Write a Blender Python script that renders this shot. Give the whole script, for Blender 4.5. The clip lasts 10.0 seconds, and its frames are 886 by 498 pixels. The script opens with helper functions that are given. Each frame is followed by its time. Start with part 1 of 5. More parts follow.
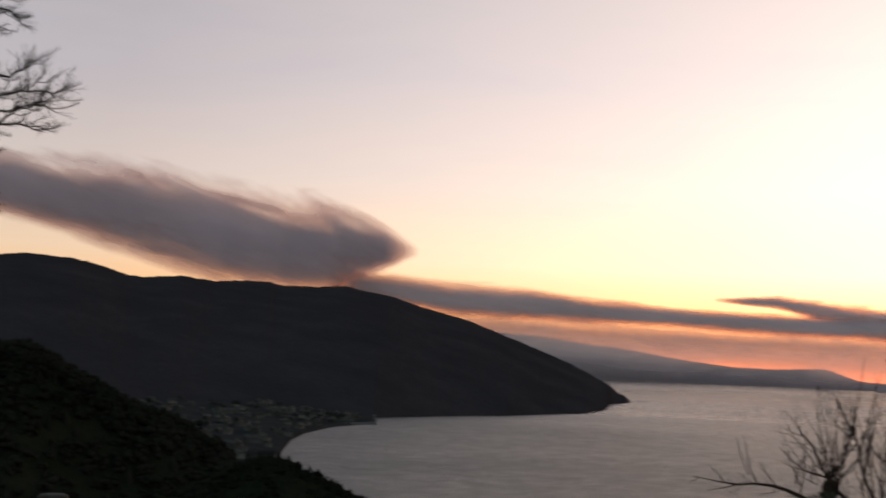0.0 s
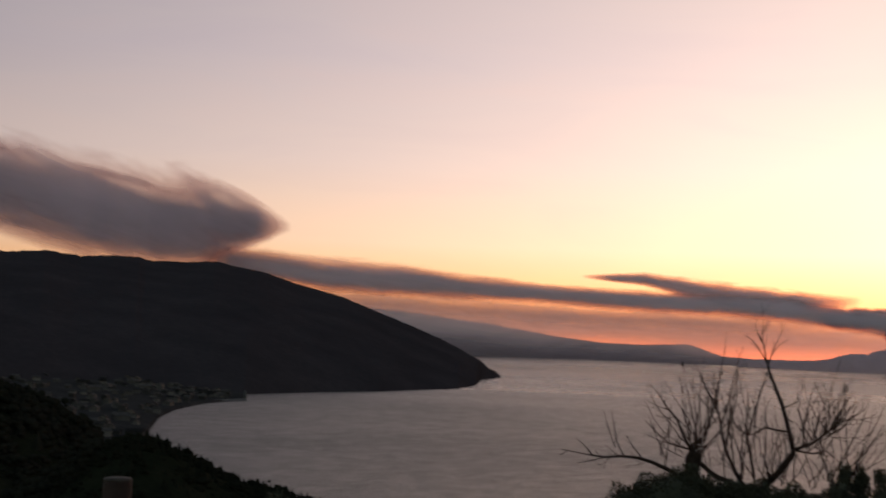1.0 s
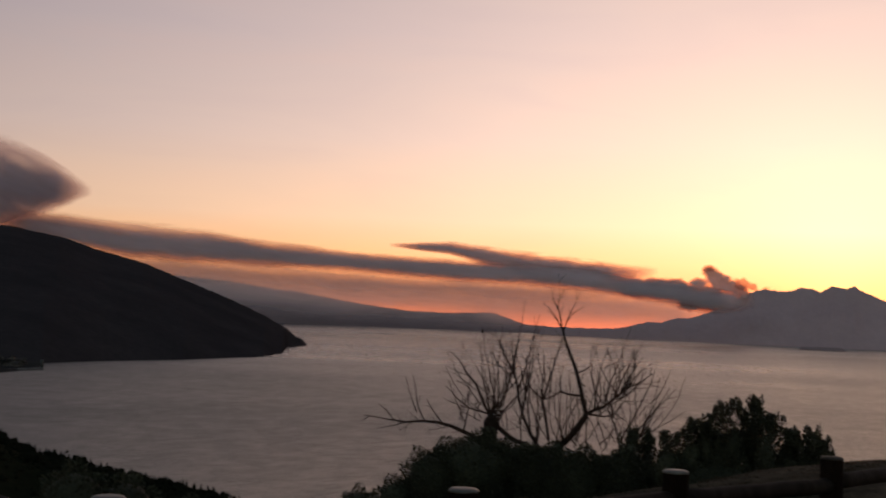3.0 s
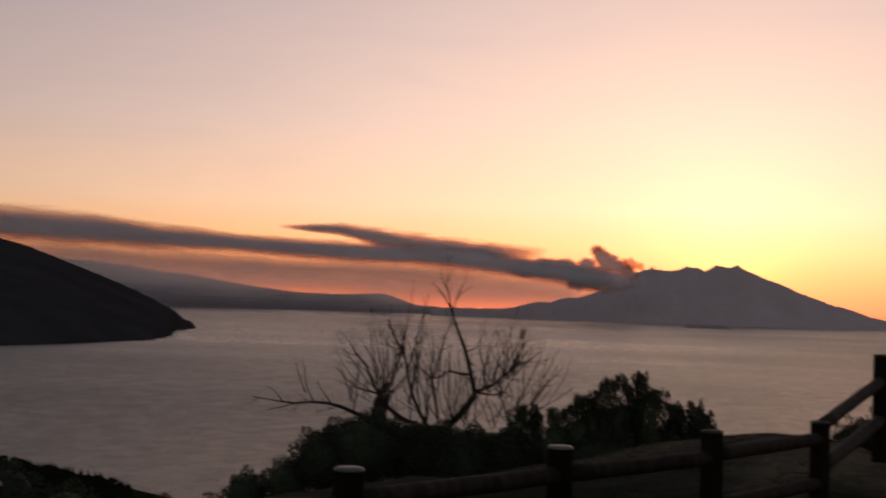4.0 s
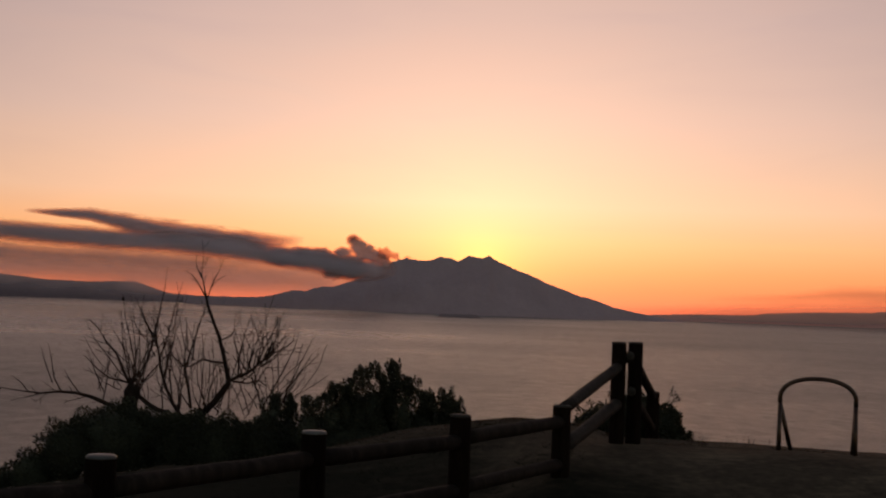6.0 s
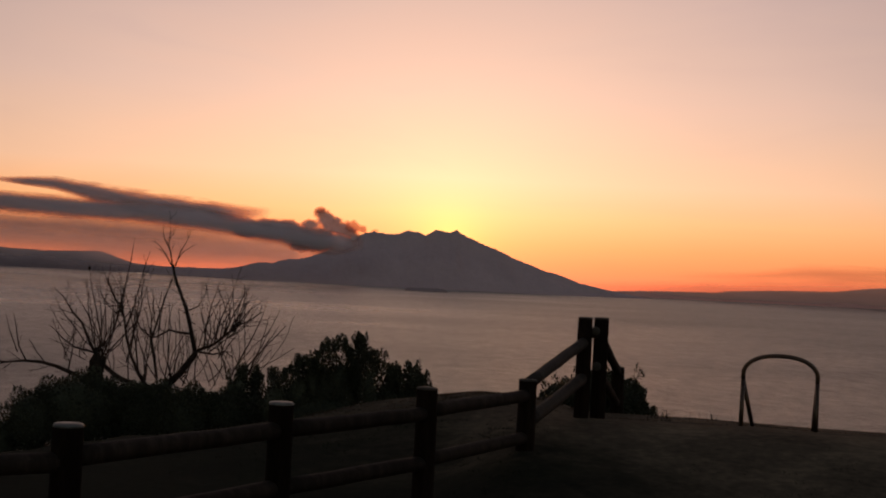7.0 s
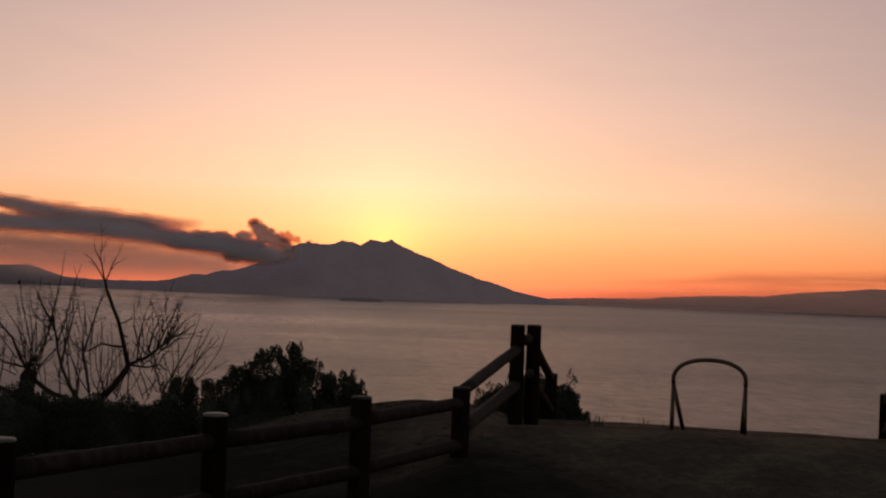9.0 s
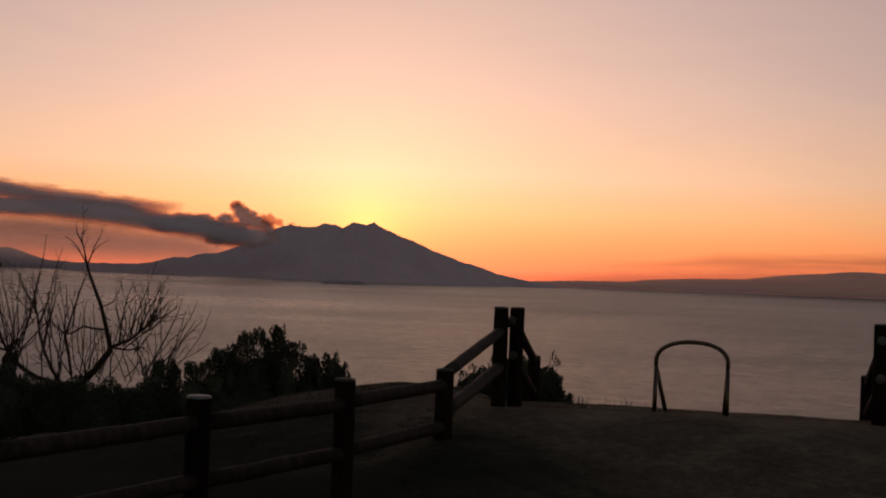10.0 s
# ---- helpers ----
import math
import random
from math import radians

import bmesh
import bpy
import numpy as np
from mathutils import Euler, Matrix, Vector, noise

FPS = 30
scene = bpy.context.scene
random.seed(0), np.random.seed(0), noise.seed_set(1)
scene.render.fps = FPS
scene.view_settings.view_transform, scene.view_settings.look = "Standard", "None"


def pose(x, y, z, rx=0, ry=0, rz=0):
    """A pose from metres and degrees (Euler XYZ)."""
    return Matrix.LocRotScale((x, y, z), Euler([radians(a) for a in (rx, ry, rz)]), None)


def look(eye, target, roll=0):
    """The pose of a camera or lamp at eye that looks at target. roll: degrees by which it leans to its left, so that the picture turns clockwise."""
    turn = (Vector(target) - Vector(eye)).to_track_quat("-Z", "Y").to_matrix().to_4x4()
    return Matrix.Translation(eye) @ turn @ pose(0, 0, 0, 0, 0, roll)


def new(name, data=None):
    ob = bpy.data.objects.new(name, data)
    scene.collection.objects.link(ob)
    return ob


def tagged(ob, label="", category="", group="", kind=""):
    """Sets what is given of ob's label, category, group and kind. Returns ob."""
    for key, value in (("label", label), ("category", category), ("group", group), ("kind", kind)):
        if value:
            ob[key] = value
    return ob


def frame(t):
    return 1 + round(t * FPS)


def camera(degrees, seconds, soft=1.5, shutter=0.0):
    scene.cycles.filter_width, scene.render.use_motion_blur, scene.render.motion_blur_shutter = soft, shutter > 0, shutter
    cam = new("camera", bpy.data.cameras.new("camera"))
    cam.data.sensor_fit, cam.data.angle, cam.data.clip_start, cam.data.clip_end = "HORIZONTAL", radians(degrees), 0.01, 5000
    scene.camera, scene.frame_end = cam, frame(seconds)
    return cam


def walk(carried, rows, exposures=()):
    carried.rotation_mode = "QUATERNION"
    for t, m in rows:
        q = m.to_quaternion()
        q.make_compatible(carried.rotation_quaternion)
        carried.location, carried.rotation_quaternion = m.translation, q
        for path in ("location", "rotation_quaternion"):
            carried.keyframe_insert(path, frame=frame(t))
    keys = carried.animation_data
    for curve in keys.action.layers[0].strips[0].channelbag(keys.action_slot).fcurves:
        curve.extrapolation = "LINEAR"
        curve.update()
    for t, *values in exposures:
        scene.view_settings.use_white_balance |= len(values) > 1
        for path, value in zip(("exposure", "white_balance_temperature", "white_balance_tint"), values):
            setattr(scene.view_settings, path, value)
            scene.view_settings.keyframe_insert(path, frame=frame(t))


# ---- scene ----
# Camera: an almost standing camera that pans to the right, eye about 60 m over the sea.
cam = camera(37.33, 10.0, soft=1.9, shutter=0.7)
PATH = (  # seconds, x, y, z, yaw, pitch, roll
    (0, -0.143, 0.460, 60.023, 27.879, 4.675, 2.255),
    (0.5, -0.159, 0.463, 60.023, 24.657, 4.385, 2.300),
    (1, -0.130, 0.391, 60.026, 22.271, 3.840, 2.157),
    (1.5, -0.113, 0.336, 60.030, 19.952, 3.313, 2.116),
    (2, -0.087, 0.292, 60.022, 18.088, 3.214, 2.127),
    (2.5, -0.043, 0.196, 60.025, 15.697, 3.280, 1.856),
    (2.7, -0.038, 0.201, 60.023, 14.922, 3.044, 2.113),
    (3.8, -0.011, 0.231, 60.009, 10.201, 2.334, 1.890),
    (4, -0.006, 0.236, 60.007, 9.022, 2.111, 1.853),
    (4.5, 0.006, 0.215, 60.008, 5.884, 1.549, 2.263),
    (5, 0.010, 0.194, 60.008, 2.260, 1.984, 3.059),
    (5.5, 0.007, 0.106, 60.004, -0.279, 2.198, 2.055),
    (5.7, 0.005, 0.100, 60.003, -0.912, 2.192, 1.864),
    (6.8, -0.005, 0.067, 60.000, -2.972, 1.040, 3.188),
    (7, -0.007, 0.061, 59.999, -3.090, 0.930, 2.923),
    (7.5, -0.004, 0.013, 60.004, -4.723, 1.282, 2.962),
    (8, -0.001, 0.000, 60.003, -5.054, 1.632, 2.549),
    (8.5, -0.002, -0.008, 60.001, -5.318, 1.748, 2.270),
    (9, 0.004, -0.024, 60.000, -5.917, 1.459, 2.213),
    (9.5, -0.005, -0.039, 59.999, -6.931, 1.168, 2.085),
    (10, -0.003, -0.018, 59.995, -6.705, 0.739, 2.200),
)


def heading(x, y, z, yaw, pitch, roll):
    a, p = radians(yaw), radians(pitch)
    way = Vector((-math.sin(a) * math.cos(p), math.cos(a) * math.cos(p), math.sin(p)))
    return look((x, y, z), Vector((x, y, z)) + way, roll)


walk(cam, [(t, heading(*row)) for t, *row in PATH],
     exposures=((0.0, 1.15, 6000, -4), (1.0, 0.80, 6200, 3), (2.5, 0.55, 6280, 4), (4.0, 0.34, 6400, 6), (5.0, 0.27, 6500, 7), (5.5, 0.09, 6600, 9), (7.0, 0.03, 6750, 11), (10.0, -0.02, 6750, 12)))

EYE = 60.0
SUN_AZ, SUN_EL = -3.3, 1.0


def polar(az, r, z=0.0):
    """A place by its bearing (degrees, to the left of +y), distance and height."""
    a = radians(az)
    return Vector((-math.sin(a) * r, math.cos(a) * r, z))


def lerp(x, xs, ys):
    return float(np.interp(x, xs, ys))


# ---- world and sun ----
class Nodes:
    """Short writing for node trees."""

    def __init__(self, tree):
        self.t = tree

    def put(self, socket, v):
        if isinstance(v, bpy.types.NodeSocket):
            self.t.links.new(v, socket)
        elif v is not None:
            socket.default_value = v

    def add(self, kind, **props):
        n = self.t.nodes.new(kind)
        if "operation" in props:
            n.operation = props["operation"]
        if "interpolation_type" in props:
            n.interpolation_type = props["interpolation_type"]
        if "data_type" in props:
            n.data_type = props["data_type"]
        if "blend_type" in props:
            n.blend_type = props["blend_type"]
        if "clamp_result" in props:
            n.clamp_result = props["clamp_result"]
        if "uv_map" in props:
            n.uv_map = props["uv_map"]
        if "attribute_name" in props:
            n.attribute_name = props["attribute_name"]
        return n

    def math(self, op, a, b=None, c=None):
        n = self.add("ShaderNodeMath", operation=op)
        for i, v in enumerate((a, b, c)):
            self.put(n.inputs[i], v)
        return n.outputs[0]

    def vec(self, op, a, b=None, scale=None):
        n = self.add("ShaderNodeVectorMath", operation=op)
        self.put(n.inputs[0], a)
        if b is not None:
            self.put(n.inputs[1], b)
        if scale is not None:
            self.put(n.inputs[3], scale)
        return n.outputs["Value"] if op in ("DOT_PRODUCT", "LENGTH") else n.outputs[0]

    def range(self, v, a, b, c=0.0, d=1.0, smooth=False):
        n = self.add("ShaderNodeMapRange", interpolation_type="SMOOTHSTEP" if smooth else "LINEAR")
        for i, x in enumerate((v, a, b, c, d)):
            self.put(n.inputs[i], x)
        return n.outputs[0]

    def ramp(self, v, stops):
        n = self.add("ShaderNodeValToRGB")
        e = n.color_ramp.elements
        while len(e) < len(stops):
            e.new(0.5)
        for el, (p, c) in zip(e, stops):
            el.position, el.color = p, (*c, 1)
        self.put(n.inputs[0], v)
        return n.outputs[0]

    def noise(self, vector, scale, detail=4.0, rough=0.55, distortion=0.0):
        n = self.add("ShaderNodeTexNoise")
        self.put(n.inputs["Vector"], vector)
        for k, v in (("Scale", scale), ("Detail", detail), ("Roughness", rough), ("Distortion", distortion)):
            self.put(n.inputs[k], v)
        return n.outputs[0]

    def mix(self, f, a, b, how="MIX"):
        n = self.add("ShaderNodeMix", data_type="RGBA", blend_type=how, clamp_result=False)
        self.put(n.inputs[0], f), self.put(n.inputs[6], a), self.put(n.inputs[7], b)
        return n.outputs[2]

    def bump(self, height, strength, distance, normal=None):
        n = self.add("ShaderNodeBump")
        self.put(n.inputs["Strength"], strength), self.put(n.inputs["Distance"], distance), self.put(n.inputs["Height"], height)
        if normal is not None:
            self.put(n.inputs["Normal"], normal)
        return n.outputs[0]


world = bpy.data.worlds.new("dawn_sky")
scene.world = world
world.use_nodes = True
world.node_tree.nodes.clear()
w = Nodes(world.node_tree)
way = w.vec("NORMALIZE", w.add("ShaderNodeTexCoord").outputs["Generated"])
sun_way = polar(SUN_AZ, math.cos(radians(SUN_EL)), math.sin(radians(SUN_EL)))
sep = w.add("ShaderNodeSeparateXYZ")
w.put(sep.inputs[0], way)
elev = w.math("MULTIPLY", w.math("ARCSINE", sep.outputs[2]), 180 / math.pi)
gap = w.math("MULTIPLY", w.math("ARCCOSINE", w.math("MINIMUM", w.vec("DOT_PRODUCT", way, tuple(sun_way)), 0.9999999)), 180 / math.pi)
# Colour by height over the horizon, red below, mauve above.
height = w.range(elev, -2.0, 90.0)


def up(e):
    return (e + 2.0) / 92.0


base = w.ramp(height, [(up(-2), (0.60, 0.28, 0.16)), (up(0.3), (0.62, 0.30, 0.17)), (up(2.0), (0.62, 0.37, 0.22)),
                       (up(4.0), (0.56, 0.39, 0.28)), (up(7.5), (0.43, 0.35, 0.34)), (up(12), (0.33, 0.29, 0.325)),
                       (up(30), (0.188, 0.18, 0.21)), (up(90), (0.085, 0.102, 0.155))])
base = w.vec("SCALE", base, scale=w.range(gap, 16.0, 46.0, 1.0, 0.65))
# The long way through low air takes the green and the blue.
air = w.ramp(w.range(elev, -2.0, 6.0), [(0.0, (0.78, 0.38, 0.34)), (0.20, (0.87, 0.43, 0.37)), (0.31, (0.94, 0.57, 0.42)), (0.41, (1.0, 0.70, 0.50)), (0.56, (1.0, 0.89, 0.72)), (0.75, (1.0, 1.0, 1.0))])


def glow(width, colour, low=None):
    f = w.math("POWER", math.e, w.math("MULTIPLY", gap, -1.0 / width))
    if low:
        f = w.math("MULTIPLY", f, w.math("POWER", math.e, w.math("MULTIPLY", w.math("MAXIMUM", elev, 0.0), -1.0 / low)))
    return w.vec("SCALE", colour, scale=f)


east = w.vec("ADD", w.vec("ADD", base, glow(16.0, (0.80, 0.43, 0.21))),
             w.vec("ADD", glow(26.0, (0.55, 0.14, 0.04), 4.5), w.vec("ADD", glow(3.6, (0.26, 0.15, 0.075)), glow(0.95, (0.30, 0.58, 0.0)))))
east = w.vec("MULTIPLY", east, air)
# Faint drifting streaks of high thin cloud.
streak = w.noise(w.vec("MULTIPLY", way, (5.0, 5.0, 26.0)), 1.0, 5, 0.55, 0.8)
east = w.vec("MULTIPLY", east, w.ramp(streak, [(0.30, (0.97, 0.972, 0.99)), (0.5, (1.0, 1.0, 1.0)), (0.70, (1.02, 1.0, 0.99))]))
sky = w.add("ShaderNodeTexSky")
sky.sky_type, sky.sun_disc = "NISHITA", False
sky.sun_elevation, sky.sun_rotation = radians(SUN_EL), radians(-SUN_AZ)
sky.altitude, sky.air_density, sky.dust_density, sky.ozone_density = 60, 1.0, 2.0, 1.5
west = w.vec("MULTIPLY", sky.outputs[0], (0.48, 0.415, 0.365))
both = w.mix(w.range(gap, 45.0, 105.0, smooth=True), east, west)
bg = w.add("ShaderNodeBackground")
w.put(bg.inputs[0], both), w.put(bg.inputs[1], 1.0)
w.t.links.new(bg.outputs[0], w.add("ShaderNodeOutputWorld").inputs[0])

lamp = bpy.data.lights.new("sun", "SUN")
lamp.energy, lamp.angle, lamp.color = 0.18, radians(2.0), (1.0, 0.50, 0.28)
new("sun", lamp).matrix_world = look(sun_way * 100, (0, 0, 0))


# ---- materials ----
def material(name):
    m = bpy.data.materials.new(name)
    m.use_nodes = True
    m.node_tree.nodes.clear()
    n = Nodes(m.node_tree)
    return m, n, n.add("ShaderNodeOutputMaterial").inputs[0]


def surface(name, colours, scale, rough=0.8, bump=0.3, depth=0.01, fine=8.0, metal=0.0, stretch=(1, 1, 1), spread=0.0, specular=0.3, joined=False):
    """A rough surface with colour at two scales and relief of its own."""
    m, n, out = material(name)
    co = n.vec("MULTIPLY", n.add("ShaderNodeTexCoord").outputs["Object"], stretch)
    big, small = n.noise(co, scale, 5), n.noise(co, scale * fine, 4, 0.65)
    col = n.ramp(n.math("ADD", n.math("MULTIPLY", big, 0.6), n.math("MULTIPLY", small, 0.4)),
                 [(0.32 + 0.36 * i / (len(colours) - 1), c) for i, c in enumerate(colours)])
    if spread:
        rnd = n.add("ShaderNodeNewGeometry").outputs["Random Per Island"] if joined else n.add("ShaderNodeObjectInfo").outputs["Random"]
        col = n.vec("SCALE", col, scale=n.range(rnd, 0, 1, 1 - spread, 1 + spread))
    p = n.add("ShaderNodeBsdfPrincipled")
    n.put(p.inputs["Base Color"], col), n.put(p.inputs["Metallic"], metal), n.put(p.inputs["Specular IOR Level"], specular)
    n.put(p.inputs["Roughness"], n.range(small, 0.3, 0.7, rough - 0.1, min(1.0, rough + 0.1)))
    n.put(p.inputs["Normal"], n.bump(n.math("ADD", big, small), bump, depth))
    n.t.links.new(p.outputs[0], out)
    return m


def turf_material():
    """Dark winter turf, worn to bare earth in the gateway."""
    m, n, out = material("winter_turf")
    co = n.add("ShaderNodeTexCoord").outputs["Object"]
    patch, big, small = n.noise(co, 0.45, 5, 0.6, 0.5), n.noise(co, 1.3, 5, 0.6), n.noise(co, 11.0, 4, 0.65)
    grain = n.math("ADD", n.math("MULTIPLY", big, 0.55), n.math("MULTIPLY", small, 0.45))
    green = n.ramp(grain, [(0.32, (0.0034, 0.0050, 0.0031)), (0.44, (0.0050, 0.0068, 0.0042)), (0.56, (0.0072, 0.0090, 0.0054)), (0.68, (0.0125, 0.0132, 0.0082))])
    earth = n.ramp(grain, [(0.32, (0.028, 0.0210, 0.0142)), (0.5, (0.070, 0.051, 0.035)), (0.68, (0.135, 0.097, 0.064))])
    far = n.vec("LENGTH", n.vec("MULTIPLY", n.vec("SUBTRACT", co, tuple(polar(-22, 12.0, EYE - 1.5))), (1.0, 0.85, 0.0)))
    # Brow patch: dry grass and the light on it, painted with the earth colour.
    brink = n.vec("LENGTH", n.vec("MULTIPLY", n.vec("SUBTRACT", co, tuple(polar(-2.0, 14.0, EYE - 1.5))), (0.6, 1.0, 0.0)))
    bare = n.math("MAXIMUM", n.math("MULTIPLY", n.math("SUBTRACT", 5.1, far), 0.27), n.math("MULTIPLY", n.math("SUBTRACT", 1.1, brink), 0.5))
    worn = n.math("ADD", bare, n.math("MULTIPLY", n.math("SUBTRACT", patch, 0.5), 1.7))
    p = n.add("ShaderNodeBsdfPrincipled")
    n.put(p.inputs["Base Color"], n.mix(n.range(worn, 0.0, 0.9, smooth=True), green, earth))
    n.put(p.inputs["Roughness"], 0.95), n.put(p.inputs["Specular IOR Level"], 0.03)
    n.put(p.inputs["Normal"], n.bump(n.math("ADD", big, small), 0.16, 0.012))
    n.t.links.new(p.outputs[0], out)
    return m


GRASS = turf_material()
TURF = surface("turf_blades", [(0.012, 0.0145, 0.0095), (0.017, 0.0192, 0.0124), (0.026, 0.0255, 0.0165)], 0.6, 0.95, 0.1, 0.002, spread=0.4, joined=True, specular=0.0)
BLADE = surface("dry_grass", [(0.016, 0.015, 0.009), (0.036, 0.029, 0.018)], 3, 0.9, 0.1, 0.002, spread=0.4, joined=True, specular=0.1)
THATCH = surface("dead_grass", [(0.036, 0.0225, 0.015), (0.078, 0.049, 0.033)], 3, 0.9, 0.1, 0.002, spread=0.4, joined=True, specular=0.05)
SLOPE = surface("scrub_slope", [(0.008, 0.0098, 0.006), (0.014, 0.0155, 0.009), (0.024, 0.021, 0.0135)], 0.05, 0.95, 0.9, 0.5, 12, specular=0.0)
WOODS = surface("woods", [(0.0104, 0.0116, 0.0084), (0.0164, 0.016, 0.0114), (0.0272, 0.022, 0.018)], 0.012, 0.95, 0.5, 0.2, 9, spread=0.15, joined=True, specular=0.0)
CEDARS = surface("cedar_woods", [(0.007, 0.009, 0.0055), (0.011, 0.0125, 0.008), (0.019, 0.0165, 0.0115)], 0.02, 0.95, 0.5, 0.2, 9, spread=0.15, joined=True, specular=0.0)
# Forest colour, lifted and tinted mauve in place of haze on the headland.
FOREST = surface("forested_hill", [(0.030, 0.0255, 0.028), (0.037, 0.031, 0.0335), (0.047, 0.039, 0.041)], 0.012, 0.95, 0.2, 2.0, 11, specular=0.0)
# Ash slopes, paled towards mauve to stand in for distance haze.
HAZED_ASH = surface("hazed_ash_slopes", [(0.399, 0.2774, 0.2774), (0.4417, 0.3078, 0.3069), (0.4845, 0.3391, 0.3363)], 0.006, 0.95, 0.3, 6.0, 9, stretch=(1.6, 1, 0.5), specular=0.05)
# Haze over the range is put into this mauve base colour.
COAST = surface("hazed_coast", [(0.2192, 0.1623, 0.1681), (0.2631, 0.1973, 0.2031)], 0.008, 0.95, 0.5, 5.0, 9, specular=0.05)
# Paler and pinker than COAST: thicker haze, painted as base colour.
FARCOAST = surface("hazed_far_shore", [(0.58, 0.32, 0.285), (0.70, 0.392, 0.352)], 0.008, 0.95, 0.4, 4.0, 9, specular=0.05)
# Rail wood a tone paler: the light on the sloping braces, as colour.
LIT_BRACE = surface("lit_brace", [(0.0153, 0.0106, 0.0085), (0.0272, 0.0191, 0.0153), (0.0467, 0.034, 0.0281)], 5, 0.75, 0.5, 0.006, 7, stretch=(3, 3, 0.5), spread=0.2, specular=0.15)
# A darker copy of the volcano's colour, its haze tone included.
LAVA = surface("lava_shore", [(0.22, 0.16, 0.158), (0.30, 0.215, 0.21)], 0.02, 0.95, 0.5, 2.0, 7, specular=0.05)
# Post wood made paler; light on the rails' tops is averaged in.
RAIL = surface("lit_rail", [(0.0115, 0.0074, 0.006), (0.0207, 0.0138, 0.0113), (0.0391, 0.0276, 0.0224)], 5, 0.8, 0.5, 0.006, 7, stretch=(3, 3, 0.5), spread=0.25, specular=0.08)
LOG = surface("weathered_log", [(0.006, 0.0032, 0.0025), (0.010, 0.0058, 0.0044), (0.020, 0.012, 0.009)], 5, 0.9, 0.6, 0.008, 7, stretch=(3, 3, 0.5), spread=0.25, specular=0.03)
RAIL_END = surface("grey_rail_end", [(0.039, 0.0338, 0.0306), (0.1105, 0.0975, 0.0891)], 14, 0.8, 0.4, 0.003, 5, specular=0.1)
# Sawn tops of the near posts, paled for the sky light they catch.
LIT_CUT = surface("sawn_end", [(0.035, 0.030, 0.026), (0.10, 0.086, 0.077)], 14, 0.5, 0.12, 0.002, 5, spread=0.4, specular=0.7)
DULL = surface("dull_sawn_end", [(0.020, 0.015, 0.012), (0.055, 0.044, 0.036)], 14, 0.7, 0.3, 0.003, 5, specular=0.2)
STEEL = surface("galvanised_steel", [(0.055, 0.036, 0.027), (0.11, 0.078, 0.060)], 6, 0.40, 0.08, 0.002, 9, metal=1.0)
BARK = surface("red_brown_bark", [(0.0135, 0.0084, 0.0068), (0.027, 0.0175, 0.0142), (0.0486, 0.0338, 0.0277)], 6, 0.9, 0.8, 0.01, 5, specular=0.08)
LEAF = surface("evergreen_leaves", [(0.022, 0.023, 0.0147), (0.0545, 0.0514, 0.0315)], 3, 0.7, 0.1, 0.002, spread=0.35, joined=True, specular=0.12)
WALLS = surface("house_plaster", [(0.030, 0.026, 0.0235), (0.098, 0.084, 0.075)], 0.1, 0.9, 0.2, 0.02, 8, spread=0.8)
TILES = surface("roof_tiles", [(0.018, 0.0155, 0.0145), (0.050, 0.043, 0.040)], 0.3, 0.9, 0.4, 0.05, 8, spread=0.75, specular=0.1)
CONCRETE = surface("harbour_concrete", [(0.06, 0.06, 0.06), (0.11, 0.105, 0.105)], 0.2, 0.9, 0.3, 0.05, 8)
RUST = surface("red_brown_wood", [(0.016, 0.009, 0.0075), (0.034, 0.019, 0.015)], 6, 0.85, 0.5, 0.01, 6)


def sea_material():
    m, n, out = material("sea_water")
    co = n.add("ShaderNodeTexCoord").outputs["Object"]
    swell = n.noise(n.vec("MULTIPLY", co, (0.16, 0.05, 1)), 1.0, 5, 0.68, 0.3)
    ripple = n.noise(n.vec("MULTIPLY", co, (0.45, 0.9, 1)), 1.0, 3, 0.6)
    gust = n.noise(n.vec("MULTIPLY", co, (0.0016, 0.003, 1)), 1.0, 5, 0.6, 0.6)
    chop = n.noise(n.vec("MULTIPLY", co, (0.075, 0.05, 1)), 1.0, 5, 0.65, 0.5)
    p = n.add("ShaderNodeBsdfPrincipled")
    n.put(p.inputs["Base Color"], n.ramp(gust, [(0.3, (0.046, 0.048, 0.049)), (0.7, (0.064, 0.064, 0.063))]))
    n.put(p.inputs["IOR"], 1.33), n.put(p.inputs["Specular IOR Level"], 0.34)
    place = n.add("ShaderNodeSeparateXYZ")
    n.put(place.inputs[0], co)
    drift = n.math("ADD", place.outputs[0], n.math("MULTIPLY", n.math("SUBTRACT", gust, 0.5), 900.0))
    wind = n.math("ADD", n.range(drift, -600.0, 500.0, 0.0, 0.15), n.range(n.vec("LENGTH", n.vec("SUBTRACT", co, tuple(polar(36, 1000)))), 300.0, 700.0, 0.10, 0.0))
    n.put(p.inputs["Roughness"], n.math("ADD", wind, n.range(n.math("ADD", n.math("MULTIPLY", gust, 0.35), n.math("MULTIPLY", chop, 0.65)), 0.36, 0.64, 0.18, 0.31)))
    n.put(p.inputs["Normal"], n.bump(ripple, 0.7, 0.5, n.bump(swell, 0.72, 2.2)))
    n.t.links.new(p.outputs[0], out)
    return m


SEA = sea_material()


def soft_normal(n):
    """Light scatters inside smoke, so its shading follows the form only faintly."""
    return n.vec("NORMALIZE", n.vec("ADD", n.vec("SCALE", n.add("ShaderNodeNewGeometry").outputs["Normal"], scale=0.35), (0.0, -0.55, 0.35)))


